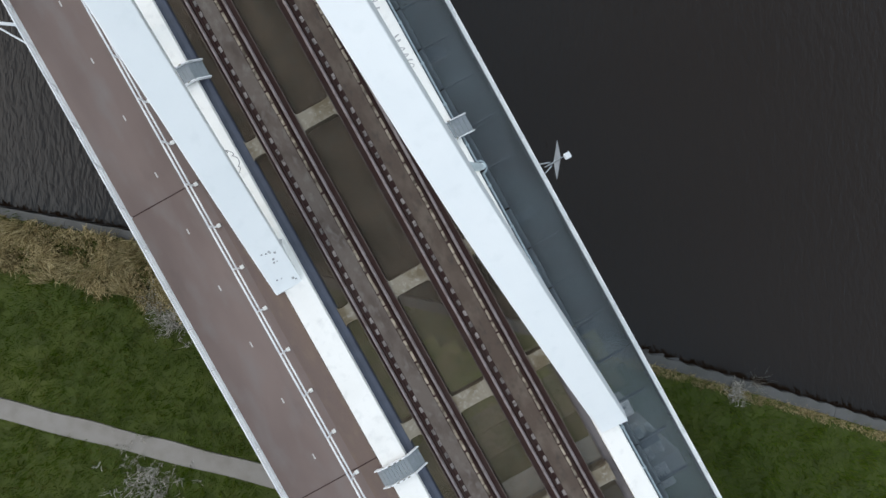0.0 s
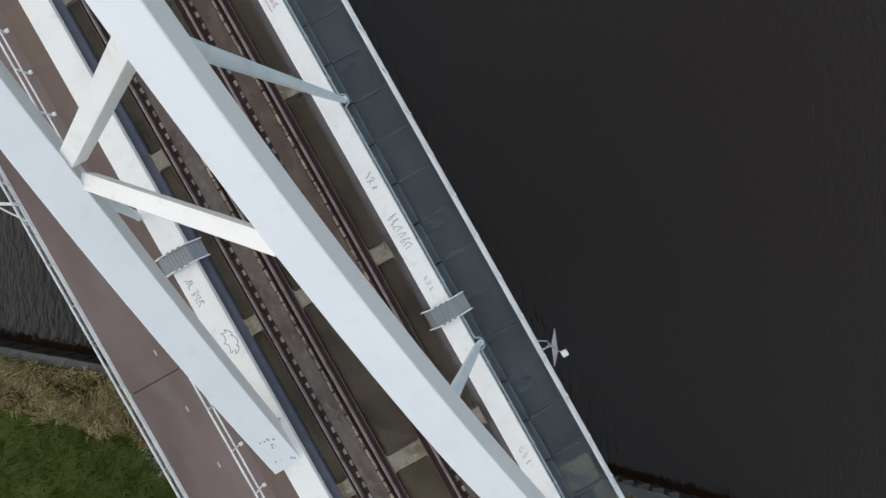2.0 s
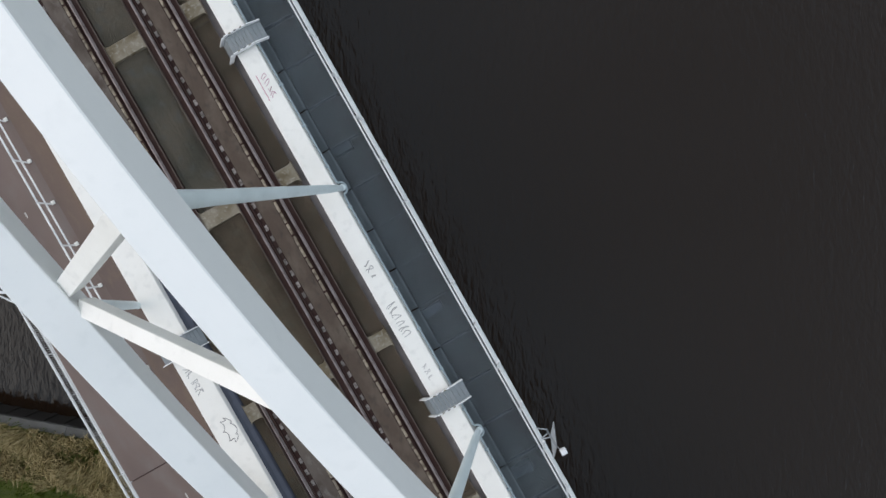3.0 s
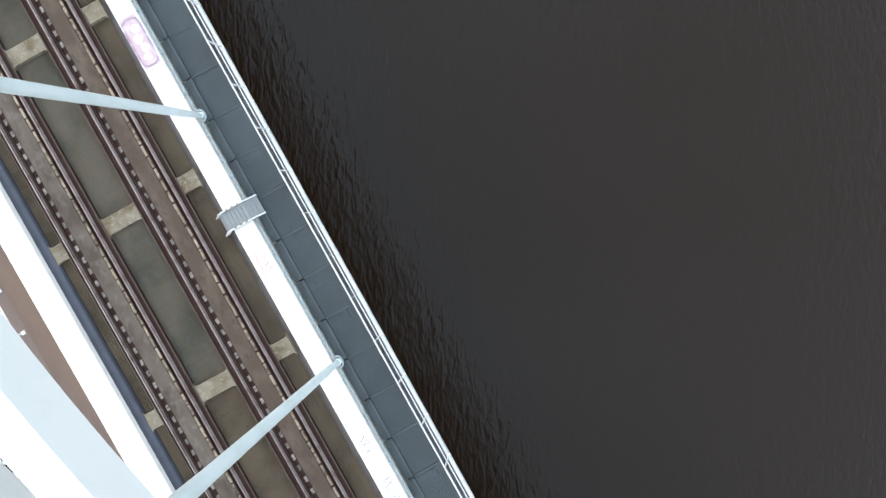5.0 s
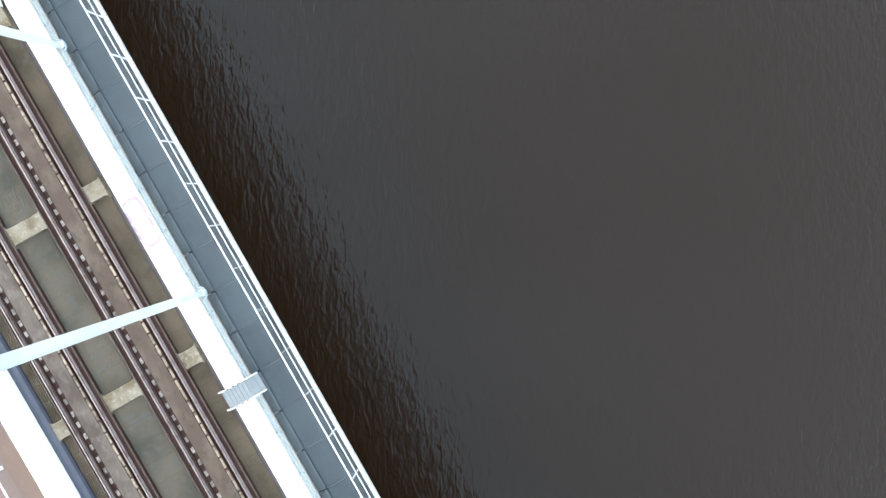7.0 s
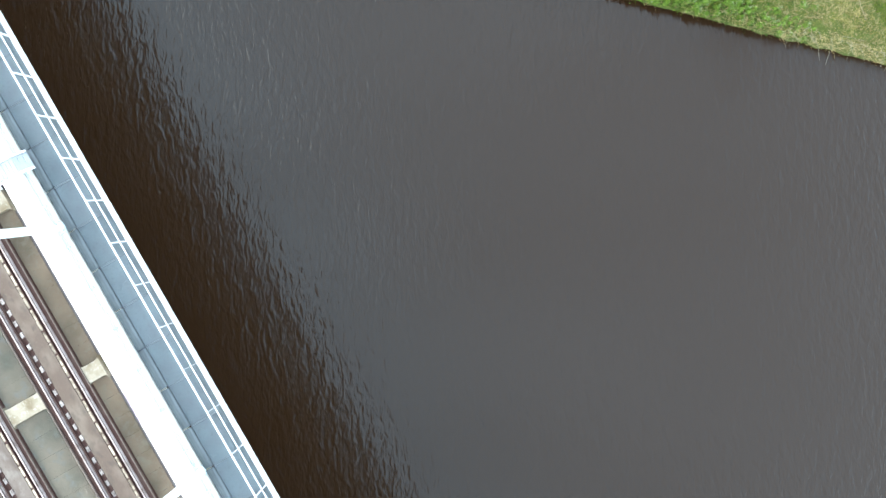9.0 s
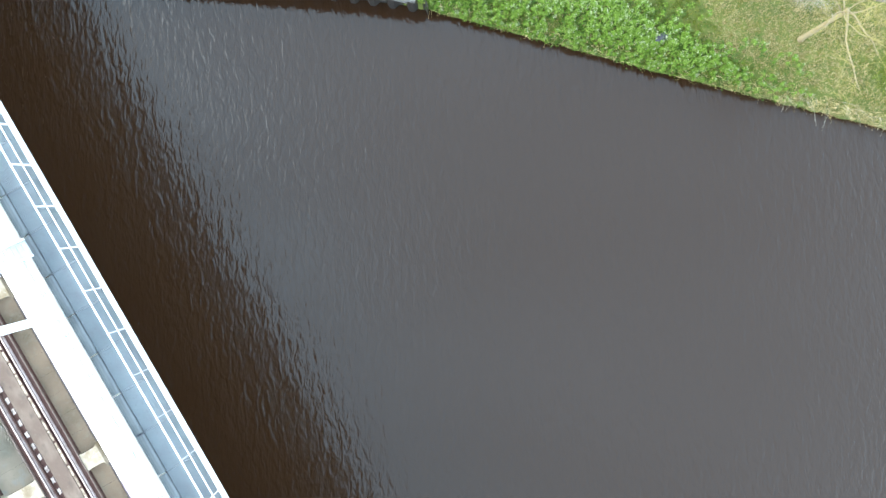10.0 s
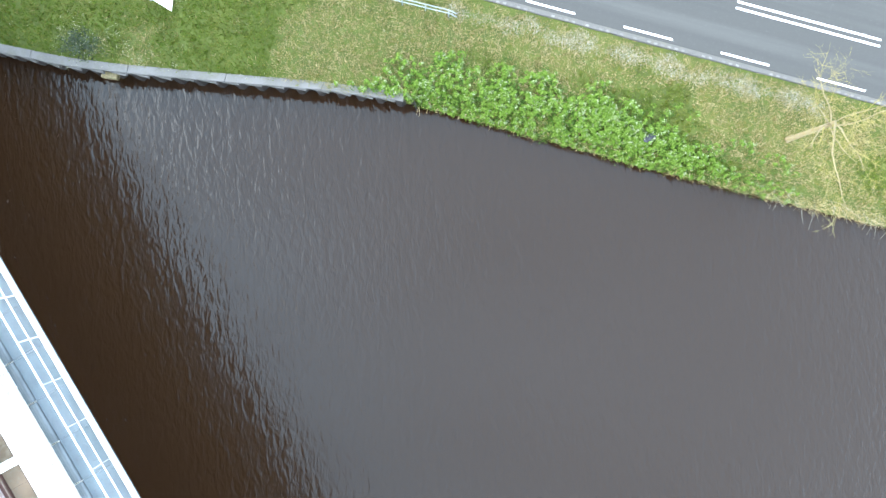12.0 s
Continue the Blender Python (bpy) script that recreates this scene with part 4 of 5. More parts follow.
# ---- abutment and things below the deck ----
MOSSY = mat("mossy_slab", (0.17, 0.17, 0.085), 0.95, grain=[(0.7, (0.20, 0.19, 0.14), 0.48, 0.66, 0.8), (5, (0.07, 0.085, 0.03), 0.45, 0.7, 0.8)], bump=0.4, bump_scale=20)
abut = thing("abutment", "pale concrete abutment and paved slope under the bridge", "abutment", kind="structure")
part("wall", Geo().cham(-9.0, 8.0, -17.4, -16.6, -12, -1.3, 0.05), CONCRETE, abut)
for i in range(8):
    for j in range(3):
        x, y = -8.2 + 2.05 * i, -14.9 + 1.55 * j
        if j < 2 or i > 4:
            part("paving_slab", Geo().cham(x, x + 2.04, y, y + 1.54, LAND_Z - 0.2, LAND_Z + 0.10 - 0.02 * j, 0.02), MOSSY, abut)
# bed added for lit grass below the gratings: its green is brightened for daylight
LIT_GRASS = mat("grass_ground_with_daylight", (0.15, 0.175, 0.048), 0.95, grain=[(0.5, (0.20, 0.165, 0.075), 0.50, 0.68, 0.8), (2.5, (0.085, 0.115, 0.03), 0.46, 0.7, 0.8), (14, (0.22, 0.23, 0.10), 0.55, 0.75, 0.6)], bump=0.5, bump_scale=18)
moss = Geo()
for k in range(14):
    y0, y1 = -12.2 + 0.9 * k, -12.2 + 0.9 * (k + 1)
    for j in range(16):
        x0, x1 = -8.4 + j, -7.4 + j
        q = [Vector((x, y, 0)) for x, y in ((x0, y0), (x1, y0), (x1, y1), (x0, y1))]
        if all(p.dot(EV) < -4.6 for p in q):
            top = [Vector((p.x, p.y, LAND_Z + 0.17 + 0.05 * noise.noise(Vector((p.x * 0.5, p.y * 0.5, 4.0))))) for p in q]
            moss.add(top + [Vector((p.x, p.y, LAND_Z - 0.3)) for p in q], [(0, 1, 2, 3), (0, 4, 5, 1), (1, 5, 6, 2), (2, 6, 7, 3), (3, 7, 4, 0)])
solid("bright_grass_bed", moss, LIT_GRASS, "grass ground under the bridge with daylight put into its green", "moss", kind="stuff")
box = thing("equipment_cabinet", "grey steel cabinets standing below the walkway", "cabinet", at=(7.2, -15.6, LAND_Z + 0.02))
part("body", Geo().cham(-0.55, 0.45, -0.5, 0.5, 0, 1.4, 0.03), CABINET, box)
part("lid", Geo().cham(-0.6, 0.5, -0.55, 0.55, 1.4, 1.46, 0.02), RAIL_WHITE, box)
part("bar", Geo().box(-0.25, 0.2, -0.05, 0.05, 1.46, 1.464), INK_DARK, box)
BLOCK = mat("pale_cast_concrete", (0.70, 0.72, 0.72), 0.85, grain=[(1.5, (0.38, 0.40, 0.41), 0.45, 0.7, 0.8), (12, (0.3, 0.31, 0.31), 0.6, 0.8, 0.5)])
for (xa, xb, ya, yb), say in (((6.25, 7.15, -17.95, -16.75), "pale concrete block with dark scribble under the walkway"), ((6.2, 6.85, -16.4, -14.6), "low pale concrete block under the walkway"), ((7.2, 7.42, -16.3, -14.9), "narrow pale concrete strip under the walkway")):
    solid("concrete_block", Geo().cham(xa, xb, ya, yb, -1.9, -1.25, 0.03), BLOCK, say, "concrete block", "concrete blocks", "structure")
for k in range(4):
    solid("scribble", Geo().box(6.45 + 0.14 * k, 6.50 + 0.14 * k, -17.45 + 0.03 * (k % 2), -17.2 - 0.04 * (k % 3), -1.25, -1.246), INK_DARK, "dark sprayed scribble on pale concrete", "graffiti", "graffiti")
for y in (-30.0, 88.0):
    solid("bridge_pier", Geo().cham(-8.5, 7.5, y - 0.6, y + 0.6, -12, -1.3, 0.1), CONCRETE, "broad concrete pier carrying the bridge on land", "pier", "piers", "structure")
solid("bridge_pier", Geo().cham(-8.5, 7.5, 78.4, 79.6, -12, -1.3, 0.1), CONCRETE, "broad concrete pier carrying the bridge on land", "pier", "piers", "structure")
deck_low = thing("deck_frame", "dark steel frame under the tracks and decks", "deck frame", kind="structure")
for y in beams:
    part("floor_beam", Geo().cham(-9.2, 7.4, y - 0.2, y + 0.2, -1.6, -0.92, 0.02), GREY_BLUE, deck_low)


# ---- plants ----
def blades(name, spots, height, width, spread, material, label, category, per=5, seed=1, lean=0.5, flow=0.0):
    """Thin bent blades in tufts: spots is an array of x, y, z."""
    rng = np.random.default_rng(seed)
    n = len(spots) * per
    base = np.repeat(spots, per, axis=0) + np.c_[rng.normal(0, spread, (n, 2)), np.zeros(n)]
    a = rng.uniform(0, 2 * np.pi, n)
    h = height * rng.uniform(0.55, 1.25, n)
    side = np.c_[np.cos(a), np.sin(a), np.zeros(n)] * (width * rng.uniform(0.6, 1.3, n))[:, None]
    b = rng.uniform(0, 2 * np.pi, n)
    if flow:
        turns = np.array([4.5 * noise.noise(Vector((p[0] * 0.55, p[1] * 0.55, 2.0))) - 1.1 for p in spots])
        tall = np.array([0.65 + 0.9 * max(0.0, noise.noise(Vector((p[0] * 0.9, p[1] * 0.9, 7.0))) + 0.25) for p in spots])
        b = np.repeat(turns, per) + rng.normal(0, 1.0 - flow, n)
        h = h * np.repeat(tall, per)
    out = np.c_[np.cos(b), np.sin(b), np.zeros(n)] * (h * lean * rng.uniform(0.3, 1.4, n))[:, None]
    mid = base + out * 0.4 + np.c_[np.zeros((n, 2)), h * 0.6]
    tip = base + out + np.c_[np.zeros((n, 2)), h * rng.uniform(0.7, 1.0, n)]
    v = np.stack([base - side, base + side, mid + side * 0.8, mid - side * 0.8, tip], axis=1).reshape(-1, 3)
    k = np.arange(n)[:, None] * 5
    f = np.concatenate([k + [0, 1, 2], k + [0, 2, 3], k + [3, 2, 4]])
    return tagged(new(name, fast_mesh(name, v, f, material)), label, category, kind="stuff")


def scatter(u0, u1, v0, v1, per_m2, seed, keep):
    """Places on the land inside a stretch of the bank, thinned by keep(u, v, r)."""
    rng = np.random.default_rng(seed)
    n = int((u1 - u0) * (v1 - v0) * per_m2)
    us, vs, rs = rng.uniform(u0, u1, n), rng.uniform(v0, v1, n), rng.uniform(0, 1, n)
    pts = [(u, v) for u, v, r in zip(us, vs, rs) if keep(u, v, r)]
    return np.array([tuple(uv(u, v, bank_z(u, v) - 0.02)) for u, v in pts])


def patch(u, v, s, seed):
    return noise.noise(Vector((u * s, v * s, seed))) * 0.5 + 0.5


def off_bridge(u, v, margin=0.1):
    x = EU.x * u + EV.x * v
    return x < -8.0 - margin or x > 7.0 + margin


def off_path(v):
    return not -16.5 < v < -15.3


blades("meadow_grass", scatter(-36, 6, -30, -4.3, 43, 11, lambda u, v, r: off_bridge(u, v) and off_path(v) and r < (v + 30) / 4 + 0.4 * patch(u, v, 0.3, 2) and r < (u + 36) / 4 and (v < -7.0 - 0.8 * patch(u, v, 0.5, 4) or r < 0.25)), 0.26, 0.011, 0.09, GRASS, "dark green meadow grass on the near bank", "grass", 6, 1, 0.5, 0.12)
blades("meadow_straw", scatter(-34, 6, -27, -7.5, 14, 12, lambda u, v, r: off_bridge(u, v) and off_path(v) and r < 1.6 * patch(u, v, 0.28, 9) - 0.60), 0.26, 0.013, 0.07, GRASS_PALE, "yellowing blades among the meadow grass", "grass", 5, 2)
blades("dry_reeds", scatter(-34, -6, -8.2, -4.15, 60, 13, lambda u, v, r: off_bridge(u, v) and r < 0.25 + 1.3 * patch(u, v, 0.8, 17) and v < near_bank(u) - 0.54 and (v > -7.2 - 1.1 * patch(u, v, 0.6, 5))), 0.62, 0.024, 0.10, STRAW, "matted straw-coloured dry reeds along the quay", "reeds", 8, 3, 0.8, 0.4)
blades("reed_greens", scatter(-34, -6, -8.0, -4.3, 12, 14, lambda u, v, r: off_bridge(u, v)), 0.5, 0.012, 0.08, GRASS, "green shoots among the dry reeds", "reeds", 4, 4)
blades("bank_grass", scatter(12, 42, -22, -3.6, 43, 15, lambda u, v, r: off_bridge(u, v) and r < (v + 22) / 5 + 0.3 * patch(u, v, 0.3, 2) and r < (42 - u) / 5 and v < near_bank(u) - 0.60 and (v < -4.9 or r < 0.5)), 0.24, 0.012, 0.09, GRASS, "dark green grass on the bank beyond the walkway", "grass", 5, 5, 0.7, 0.35)
blades("bank_straw", scatter(12, 40, -5.2, -3.6, 170, 16, lambda u, v, r: off_bridge(u, v) and near_bank(u) - 1.25 + 0.5 * patch(u, v, 0.9, 51) < v < near_bank(u) - 0.54 and r < 0.35 + 1.8 * (patch(u, v, 0.35, 2) - 0.25)), 0.20, 0.017, 0.06, STRAW, "pale dry grass behind the coping", "grass", 5, 6, 1.0)


def dryness(u, v):
    """From 0 for lush to 1 for parched, in broad patches, drier beside the road."""
    q = patch(u, v, 0.17, 13) + 0.35 * (patch(u, v, 0.6, 5) - 0.5)
    q += 0.24 * math.exp(-((u + 16) / 5) ** 2 - ((v - 54.6) / 2.5) ** 2) + 0.05 + 0.16 * min(1, max(0, v - 56.8) / 2) * (1 if u > -10 else 0) - 0.2 * min(1, max(0, (-15 - u) / 6)) + 0.10 * min(1, max(0, (u - 7) / 4))
    return min(1.0, max(0.0, (q - 0.42) / 0.16))


def on_verge(u, v):
    return far_bank(u) + 0.36 < v < 59.85 - 0.015 * u


blades("verge_grass", scatter(-46, 28, 51, 60.0, 36, 17, lambda u, v, r: on_verge(u, v)), 0.13, 0.013, 0.07, GRASS_PALE, "mixed green and straw-coloured verge grass", "grass", 5, 7)
blades("verge_green", scatter(-46, 28, 51, 60.0, 62, 18, lambda u, v, r: on_verge(u, v) and r > dryness(u, v) * 1.1), 0.17, 0.014, 0.07, VERGE_GREEN, "fresh green patches of verge grass", "grass", 5, 8)
blades("verge_straw", scatter(-46, 28, 51, 60.0, 60, 19, lambda u, v, r: on_verge(u, v) and r < dryness(u, v) - 0.1), 0.14, 0.013, 0.08, STRAW_SOFT, "straw-coloured dry patches on the verge", "grass", 5, 9, 1.0)
blades("verge_tufts", scatter(-46, 28, 52, 60.0, 4, 47, lambda u, v, r: on_verge(u, v) and r < 0.2 + dryness(u, v)), 0.26, 0.011, 0.10, STRAW_SOFT, "scattered pale dry tufts on the verge", "grass", 6, 48, 0.9)
blades("edge_grass", scatter(-10.4, 12, 52.5, 54.6, 90, 49, lambda u, v, r: r < (12 - u) / 4 and far_bank(u) + 0.22 < v < far_bank(u) + 1.6 and r < 0.35 + patch(u, v, 0.6, 21)), 0.26, 0.014, 0.08, VERGE_GREEN, "green grass growing down to the water", "grass", 5, 50, 0.9)
blades("bank_fringe", scatter(-10.5, 28, 52.5, 54.2, 80, 20, lambda u, v, r: far_bank(u) + 0.2 < v < far_bank(u) + 0.75 and r < (0.3 if u < 6 else 0.85) + 0.8 * max(0, patch(u, v, 0.8, 44) - 0.55)), 0.38, 0.007, 0.08, STRAW, "dry grass fringe hanging over the water's edge", "grass", 4, 10, 1.2)


blades("coping_tufts", scatter(-17, -10.2, 51.8, 53.9, 120, 61, lambda u, v, r: far_bank(u) + 0.10 < v < far_bank(u) + 0.5 and r < 0.15 + 0.13 * (u + 17) * patch(u, v, 0.9, 12)), 0.30, 0.012, 0.06, GRASS_PALE, "grass growing over the end of the coping", "grass", 5, 62, 0.9)


def leaves(name, spots, size, height, material, label, category, per, seed):
    """Broad pointed leaves, tilted at random, in layers over each spot."""
    rng = np.random.default_rng(seed)
    n = len(spots) * per
    c = np.repeat(spots, per, axis=0) + np.c_[rng.normal(0, 0.12, (n, 2)), height * rng.uniform(0.35, 1.0, n)]
    a, s = rng.uniform(0, 2 * np.pi, n), size * rng.uniform(0.6, 1.3, n)
    d = np.c_[np.cos(a), np.sin(a), rng.uniform(-0.5, 0.35, n)] * s[:, None]
    w = np.c_[-np.sin(a), np.cos(a), rng.uniform(-0.35, 0.35, n)] * (s * 0.42)[:, None]
    v = np.stack([c - d, c + w - d * 0.1, c + d, c - w - d * 0.1], axis=1).reshape(-1, 3)
    f = np.arange(n)[:, None] * 4 + np.array([0, 1, 2, 3])
    return tagged(new(name, fast_mesh(name, v, f, material)), label, category, kind="stuff")


leaves("road_litter", scatter(-9, 14, 58.2, 59.9, 130, 21, lambda u, v, r: r < 4.0 * patch(u, v, 0.6, 3) - 1.15 - 1.7 * abs(v - 59.05 + 0.02 * u)), 0.026, 0.10, GREY_LITTER, "pale grey dead stalks along the road edge", "litter", 5, 11)


def nettle_top(u, v):
    return 56.6 - 0.7 * max(0, -9 - u) - 0.16 * max(0, u - 2) - 2.6 * patch(u, v, 0.55, 8) + 0.9


def nettle_keep(u, v, r):
    inside = nettle_top(u, v) - v
    return v > far_bank(u) + 0.2 and inside > -0.8 and r < min(1.0, 0.35 + 0.5 * inside) * (1.4 * patch(u, v, 0.8, 31) + 0.30) * (1 - 0.09 * max(0, u - 5))


def nettle_plants(name, spots, material, label, seed, crown=0.16, size=0.055, per=24):
    """Bushy plants: rosettes of broad leaves round a stem, flat at the top and hanging outside."""
    rng = np.random.default_rng(seed)
    n = len(spots) * per
    tall = np.repeat(rng.uniform(0.35, 0.75, len(spots)), per)
    wide = np.repeat(crown * rng.uniform(0.65, 1.3, len(spots)), per)
    a, k = rng.uniform(0, 2 * np.pi, n), np.sqrt(rng.uniform(0, 1, n))
    c = np.repeat(spots, per, axis=0) + np.c_[np.cos(a) * k * wide, np.sin(a) * k * wide, tall * (1 - 0.5 * k ** 2) + rng.normal(0, 0.03, n)]
    s = size * rng.uniform(0.65, 1.35, n)
    turn = a + rng.normal(0, 0.5, n)
    d = np.c_[np.cos(turn), np.sin(turn), -0.75 * k + rng.normal(0, 0.2, n)] * s[:, None]
    w = np.c_[-np.sin(turn), np.cos(turn), rng.uniform(-0.3, 0.3, n)] * (s * 0.45)[:, None]
    v = np.stack([c - d, c + w - d * 0.15, c + d, c - w - d * 0.15], axis=1).reshape(-1, 3)
    f = np.arange(n)[:, None] * 4 + np.array([0, 1, 2, 3])
    return tagged(new(name, fast_mesh(name, v, f, material)), label, "nettles", kind="stuff")


nettle_spots = scatter(-14.5, 14, 52.7, 57.4, 27, 22, nettle_keep)
leaves("nettle_undergrowth", scatter(-14.5, 14, 52.7, 57.4, 22, 23, nettle_keep), 0.07, 0.30, UNDER_LEAF, "lower nettle leaves with the shade beneath put into their green", "nettles", 9, 5)
nettle_plants("nettles", nettle_spots, LEAF, "bright green leafy nettles along the far bank", 5)
nettle_plants("pale_nettles", nettle_spots[::2] + np.array([0.1, -0.05, 0.06]), LEAF_PALE, "pale green flowering tops among the nettles", 8, 0.11, 0.032, 14)
weed_spots = np.array([tuple(uv(-29.2 + 0.5 * random.gauss(0, 1), 51.9 + 0.35 * random.gauss(0, 1), LAND_Z)) for _ in range(60)])
leaves("daisies", scatter(-40, 12, 51.5, 59.0, 3.0, 90, lambda u, v, r: on_verge(u, v) and r < 2.2 * patch(u, v, 0.4, 61) - 0.8), 0.022, 0.2, BLOSSOM, "small pale wild flowers scattered in the verge", "flowers", 3, 91)
leaves("bank_shrub", weed_spots, 0.065, 0.6, SHRUB_LEAF, "low grey-green twiggy shrub behind the coping", "shrub", 13, 7)
leaves("shrub_flowers", weed_spots + np.random.default_rng(9).normal(0, 0.55, (len(weed_spots), 3)) * np.array([1, 1, 0]), 0.03, 0.5, BLOSSOM, "small white blossoms round the shrub", "flowers", 3, 8)
blades("shrub_stalks", weed_spots[::3], 0.8, 0.007, 0.15, LEAF_DARK, "dark stalks standing in the shrub", "shrub", 5, 71, 0.8)
leaves("bank_blossom", scatter(-31, -22, 51.0, 53.6, 9, 92, lambda u, v, r: on_verge(u, v) and r < 2.0 * patch(u, v, 0.6, 33) - 0.55), 0.028, 0.25, BLOSSOM, "white wild flowers behind the coping", "flowers", 4, 93)
for i, (wx, wy, spread, count) in enumerate(((-13.6, 1.6, 0.55, 90), (-13.9, 3.0, 0.35, 40), (-19.8, -6.6, 0.9, 130), (13.7, -18.4, 0.22, 40))):
    rnd = random.Random(40 + i)
    spots = np.array([(wx + rnd.gauss(0, spread), wy + rnd.gauss(0, spread * 1.4), LAND_Z + 0.03) for _ in range(count)])
    blades("dead_weeds", spots, 0.42, 0.022, 0.08, WEED, "pale grey dead weeds standing in the grass", "weeds", 7, 30 + i, 0.9)
blades("wall_shrub", np.array([tuple(uv(23.6 + random.gauss(0, 0.12), -3.3 + random.gauss(0, 0.1), LAND_Z + 0.05)) for _ in range(12)]), 0.95, 0.008, 0.06, GREY_LITTER, "bare twiggy shrub growing from the quay wall", "shrub", 6, 41, 0.9)


TWIG_PALE = island_mat("bare_twig", (0.18, 0.165, 0.125), (0.28, 0.26, 0.21), (0.36, 0.33, 0.26))


def twiggy(name, points, label, seed):
    rnd = random.Random(seed)
    g = Geo()
    for u, v in points:
        p = uv(u, v, LAND_Z - 0.75)
        q = p + Vector((rnd.gauss(-0.25, 0.5), rnd.gauss(-0.55, 0.45), rnd.uniform(-0.3, 0.6)))
        g.tube([p, p.lerp(q, 0.5) + Vector((0, 0, 0.15)), q], [0.008, 0.006, 0.004], 4)
    return solid(name, g, TWIG_PALE, label, "twigs", kind="stuff")


twiggy("overhanging_twigs", [(12.0 + 0.22 * i + random.gauss(0, 0.35), far_bank(12.0 + 0.22 * i) + random.uniform(0.4, 0.9)) for i in range(64)], "bare pale twigs hanging over the water", 3)


def willow(u, v):
    """A bare pollard: leaning trunk, arched limbs, long whips."""
    rnd = random.Random(12)
    tree = thing("willow_tree", "bare yellow-green willow leaning over the bank", "tree", at=uv(u, v, LAND_Z - 0.05))
    top = Vector((0.4, 0.1, 4.0))
    part("trunk", Geo().tube([(0, 0, -0.2), (0.02, 0.0, 0.3), (0.12, 0.03, 1.4), (0.28, 0.06, 2.9), top], [0.22, 0.165, 0.14, 0.125, 0.11], 12), BARK, tree, smooth=True)
    limbs, crown = Geo(), Geo()

    def branch(p, d, length, r, depth):
        pts, rad, n = [p], [r], 6
        for i in range(n):
            d = (d + Vector((rnd.gauss(0, 0.16), rnd.gauss(0, 0.16), rnd.gauss(0.02, 0.10) - 0.02 * depth))).normalized()
            pts.append(pts[-1] + d * length / n)
            rad.append(r * (1 - 0.8 * (i + 1) / n))
        (limbs if depth < 1 else crown).tube(pts, rad, 7 if depth < 1 else 4)
        if depth < 3:
            for _ in range((5, 5, 3)[depth]):
                k = rnd.randint(1, n - 1)
                side = Vector((rnd.gauss(0, 1), rnd.gauss(0, 1), rnd.gauss(0.35, 0.5))).normalized()
                branch(pts[k], (d * 0.45 + side).normalized(), length * rnd.uniform(0.4, 0.65), max(rad[k] * 0.55, 0.006), depth + 1)

    for i in range(7):
        a = i * 0.9 + rnd.uniform(-0.3, 0.3)
        branch(top + Vector((0, 0, rnd.uniform(-0.5, 0))), Vector((math.cos(a), math.sin(a), rnd.uniform(0.25, 1.1))).normalized(), rnd.uniform(3.0, 4.8), rnd.uniform(0.035, 0.058), 0)
    branch(top, Vector((-0.8, -0.6, 0.12)).normalized(), 4.9, 0.06, 0)
    part("limb_work", limbs, BARK, tree, smooth=True)
    part("crown", crown, TWIG, tree, "long thin yellow twigs", kind="stuff")
    return tree


willow(12.4, 56.5)
bm = bmesh.new()
bmesh.ops.create_icosphere(bm, subdivisions=3, radius=0.5)
for q in bm.verts:
    q.co = Vector((q.co.x, q.co.y * 0.7, q.co.z * 0.6)) * (1 + 0.3 * noise.noise(q.co * 3))
rock_mesh = bpy.data.meshes.new("boulder")
bm.to_mesh(rock_mesh)
bm.free()
rock_mesh.materials.append(mat("dark_stone", (0.028, 0.031, 0.037), 0.9, spec=0.1, grain=[(5, (0.055, 0.059, 0.066), 0.45, 0.7, 0.7)], bump=0.4, bump_scale=12))
boulder = tagged(new("boulder", rock_mesh), "dark blue-grey boulder lying among the nettles", "boulder")
boulder.location = uv(4.3, 54.6, LAND_Z + 0.18)
boulder.scale = (0.85, 0.62, 0.7)

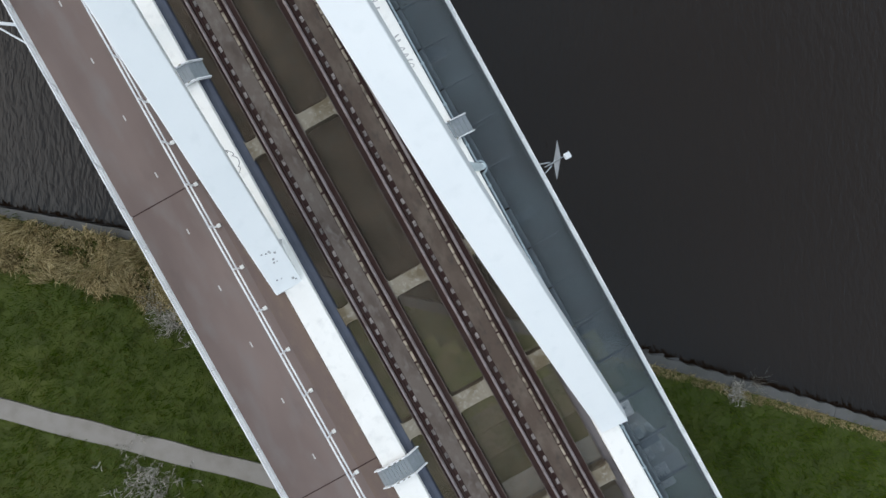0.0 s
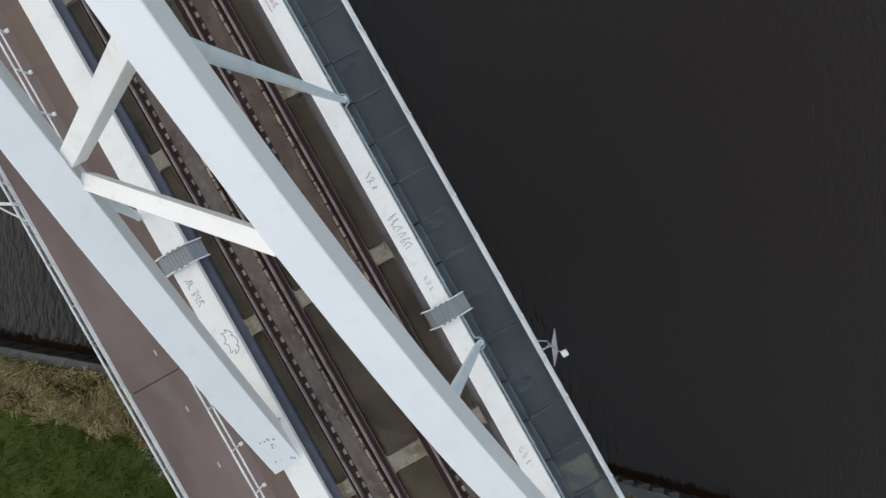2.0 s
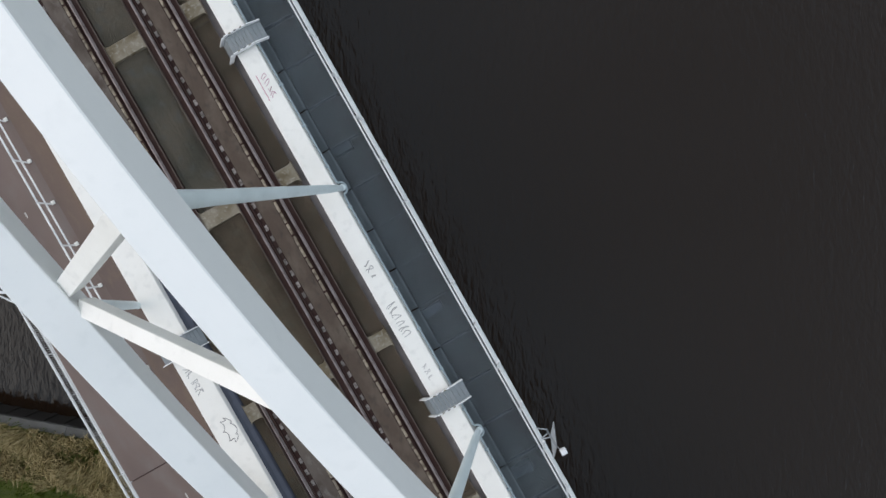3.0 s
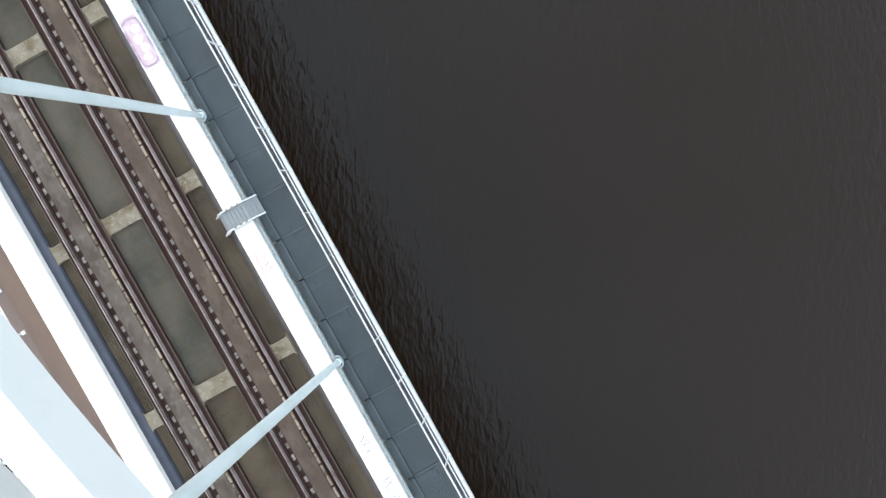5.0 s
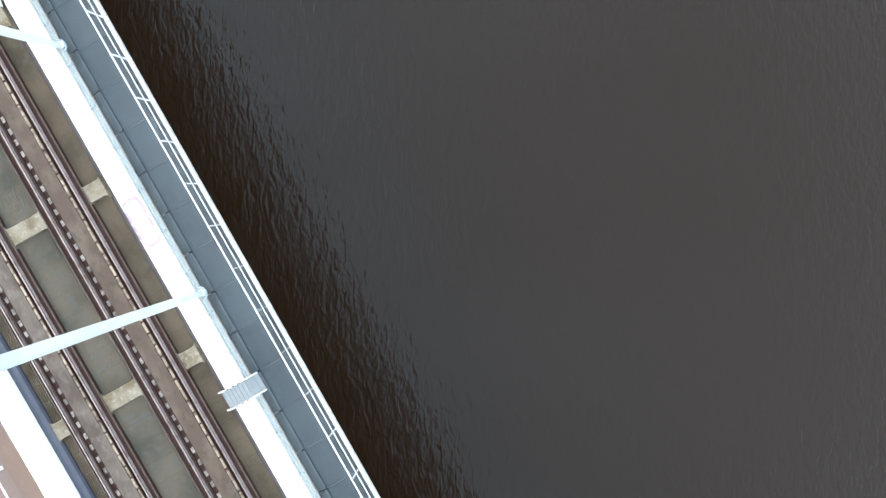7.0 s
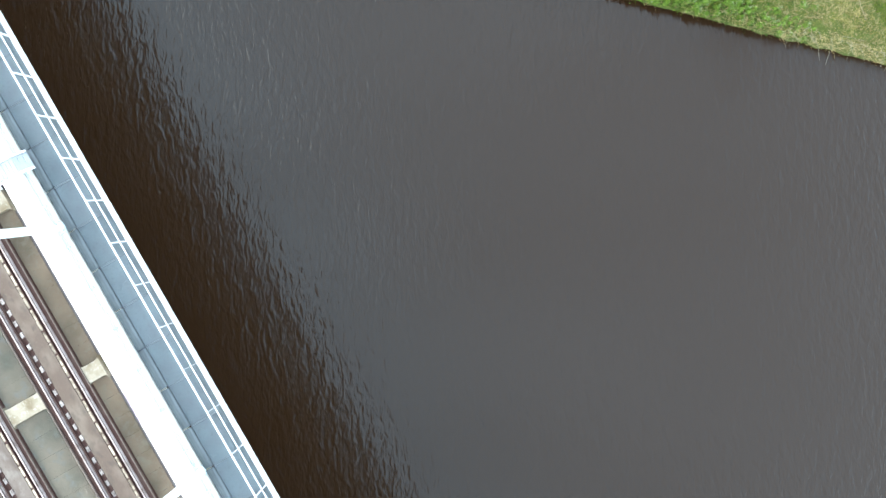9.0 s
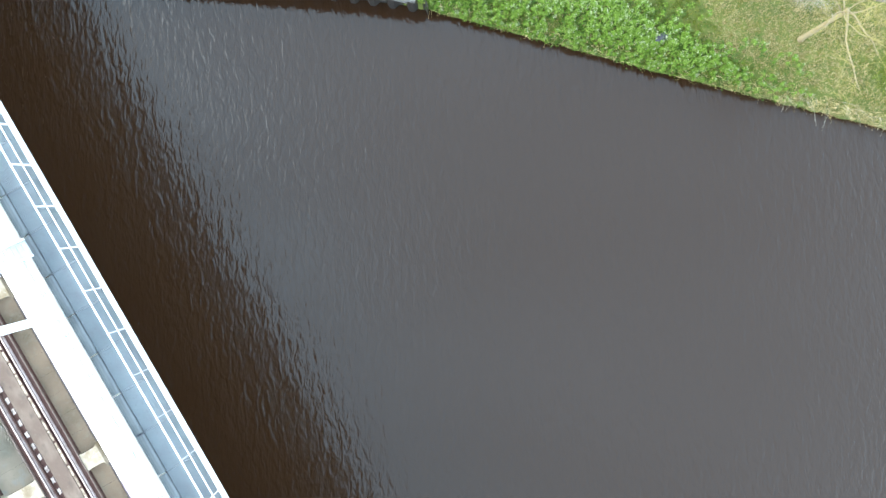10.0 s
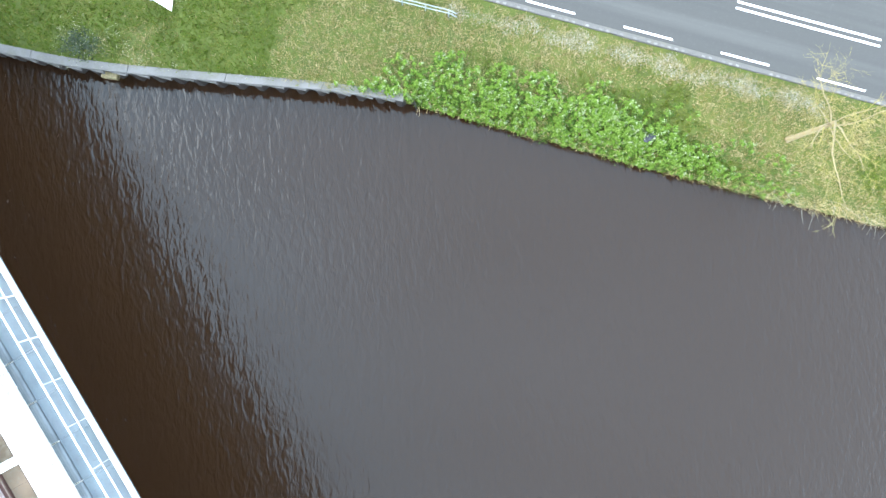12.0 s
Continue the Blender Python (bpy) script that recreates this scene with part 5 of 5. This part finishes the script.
# ---- guard fence and cabin on the far bank ----
FENCE_PAINT = mat("pale_blue_fence_paint", (0.22, 0.265, 0.28), 0.5, grain=[(4, (0.16, 0.19, 0.2), 0.45, 0.7, 0.7)])
fence = thing("guard_fence", "pale blue tubular fence on the grassy verge", "fence")
fa, fb = Vector((26.5, 55.6, 0)), Vector((33.6, 49.0, 0))
for z in (0.55, 1.05):
    part("rail", Geo().tube([fa + Vector((0, 0, LAND_Z + z)), fb + Vector((0, 0, LAND_Z + z)), fb + (fb - fa).normalized() * 0.5 + Vector((0, 0, LAND_Z + z - 0.3))], 0.028, 8), FENCE_PAINT, fence, smooth=True)
for i in range(8):
    p = fa.lerp(fb, i / 7)
    part("post", Geo().tube([p + Vector((0, 0, LAND_Z - 0.3)), p + Vector((0, 0, LAND_Z + 1.08))], 0.03, 8), FENCE_PAINT, fence, smooth=True)
sheet = [Vector((19.68, 57.05, 0)), Vector((20.72, 58.5, 0)), Vector((19.35, 61.0, 0)), Vector((18.3, 59.55, 0))]
panel_ob = thing("white_panel", "white sheet panel lying tilted on the grass", "panel")
part("sheet", Geo().sweep([[p + Vector((0, 0, LAND_Z + 0.16 + 0.05 * i)) for i, p in enumerate(sheet)], [p + Vector((0, 0, LAND_Z + 0.22 + 0.05 * i)) for i, p in enumerate(sheet)]]), RAIL_WHITE, panel_ob)
part("batten", Geo().cham(18.9, 20.0, 58.2, 58.32, LAND_Z - 0.05, LAND_Z + 0.2, 0.01), CONCRETE, panel_ob)

# ---- edging tiles along the road ----
edging = thing("road_edging", "row of small pale edging stones beside the asphalt", "edging", kind="structure")
EDGING = mat("worn_edging_stone", (0.105, 0.102, 0.095), 0.9, grain=[(6, (0.12, 0.12, 0.11), 0.45, 0.7, 0.8)], per_object=0.35)
stone = Geo().cham(-0.10, 0.10, -0.06, 0.06, -0.1, 0.012, 0.01).mesh("stone", EDGING)
turn_road = math.atan2(EU.y - 0.015 * EV.y, EU.x - 0.015 * EV.x)
for k in range(120):
    u = -24 + 0.42 * k
    if patch(u, 0.0, 0.35, 70) < 0.42 or random.random() < 0.12:
        continue
    ob = part("stone", stone, EDGING, edging, at=uv(u, 60.14 - 0.015 * u + random.uniform(-0.02, 0.02), ROAD_Z))
    ob.rotation_euler = (0, 0, turn_road + random.uniform(-0.1, 0.1))
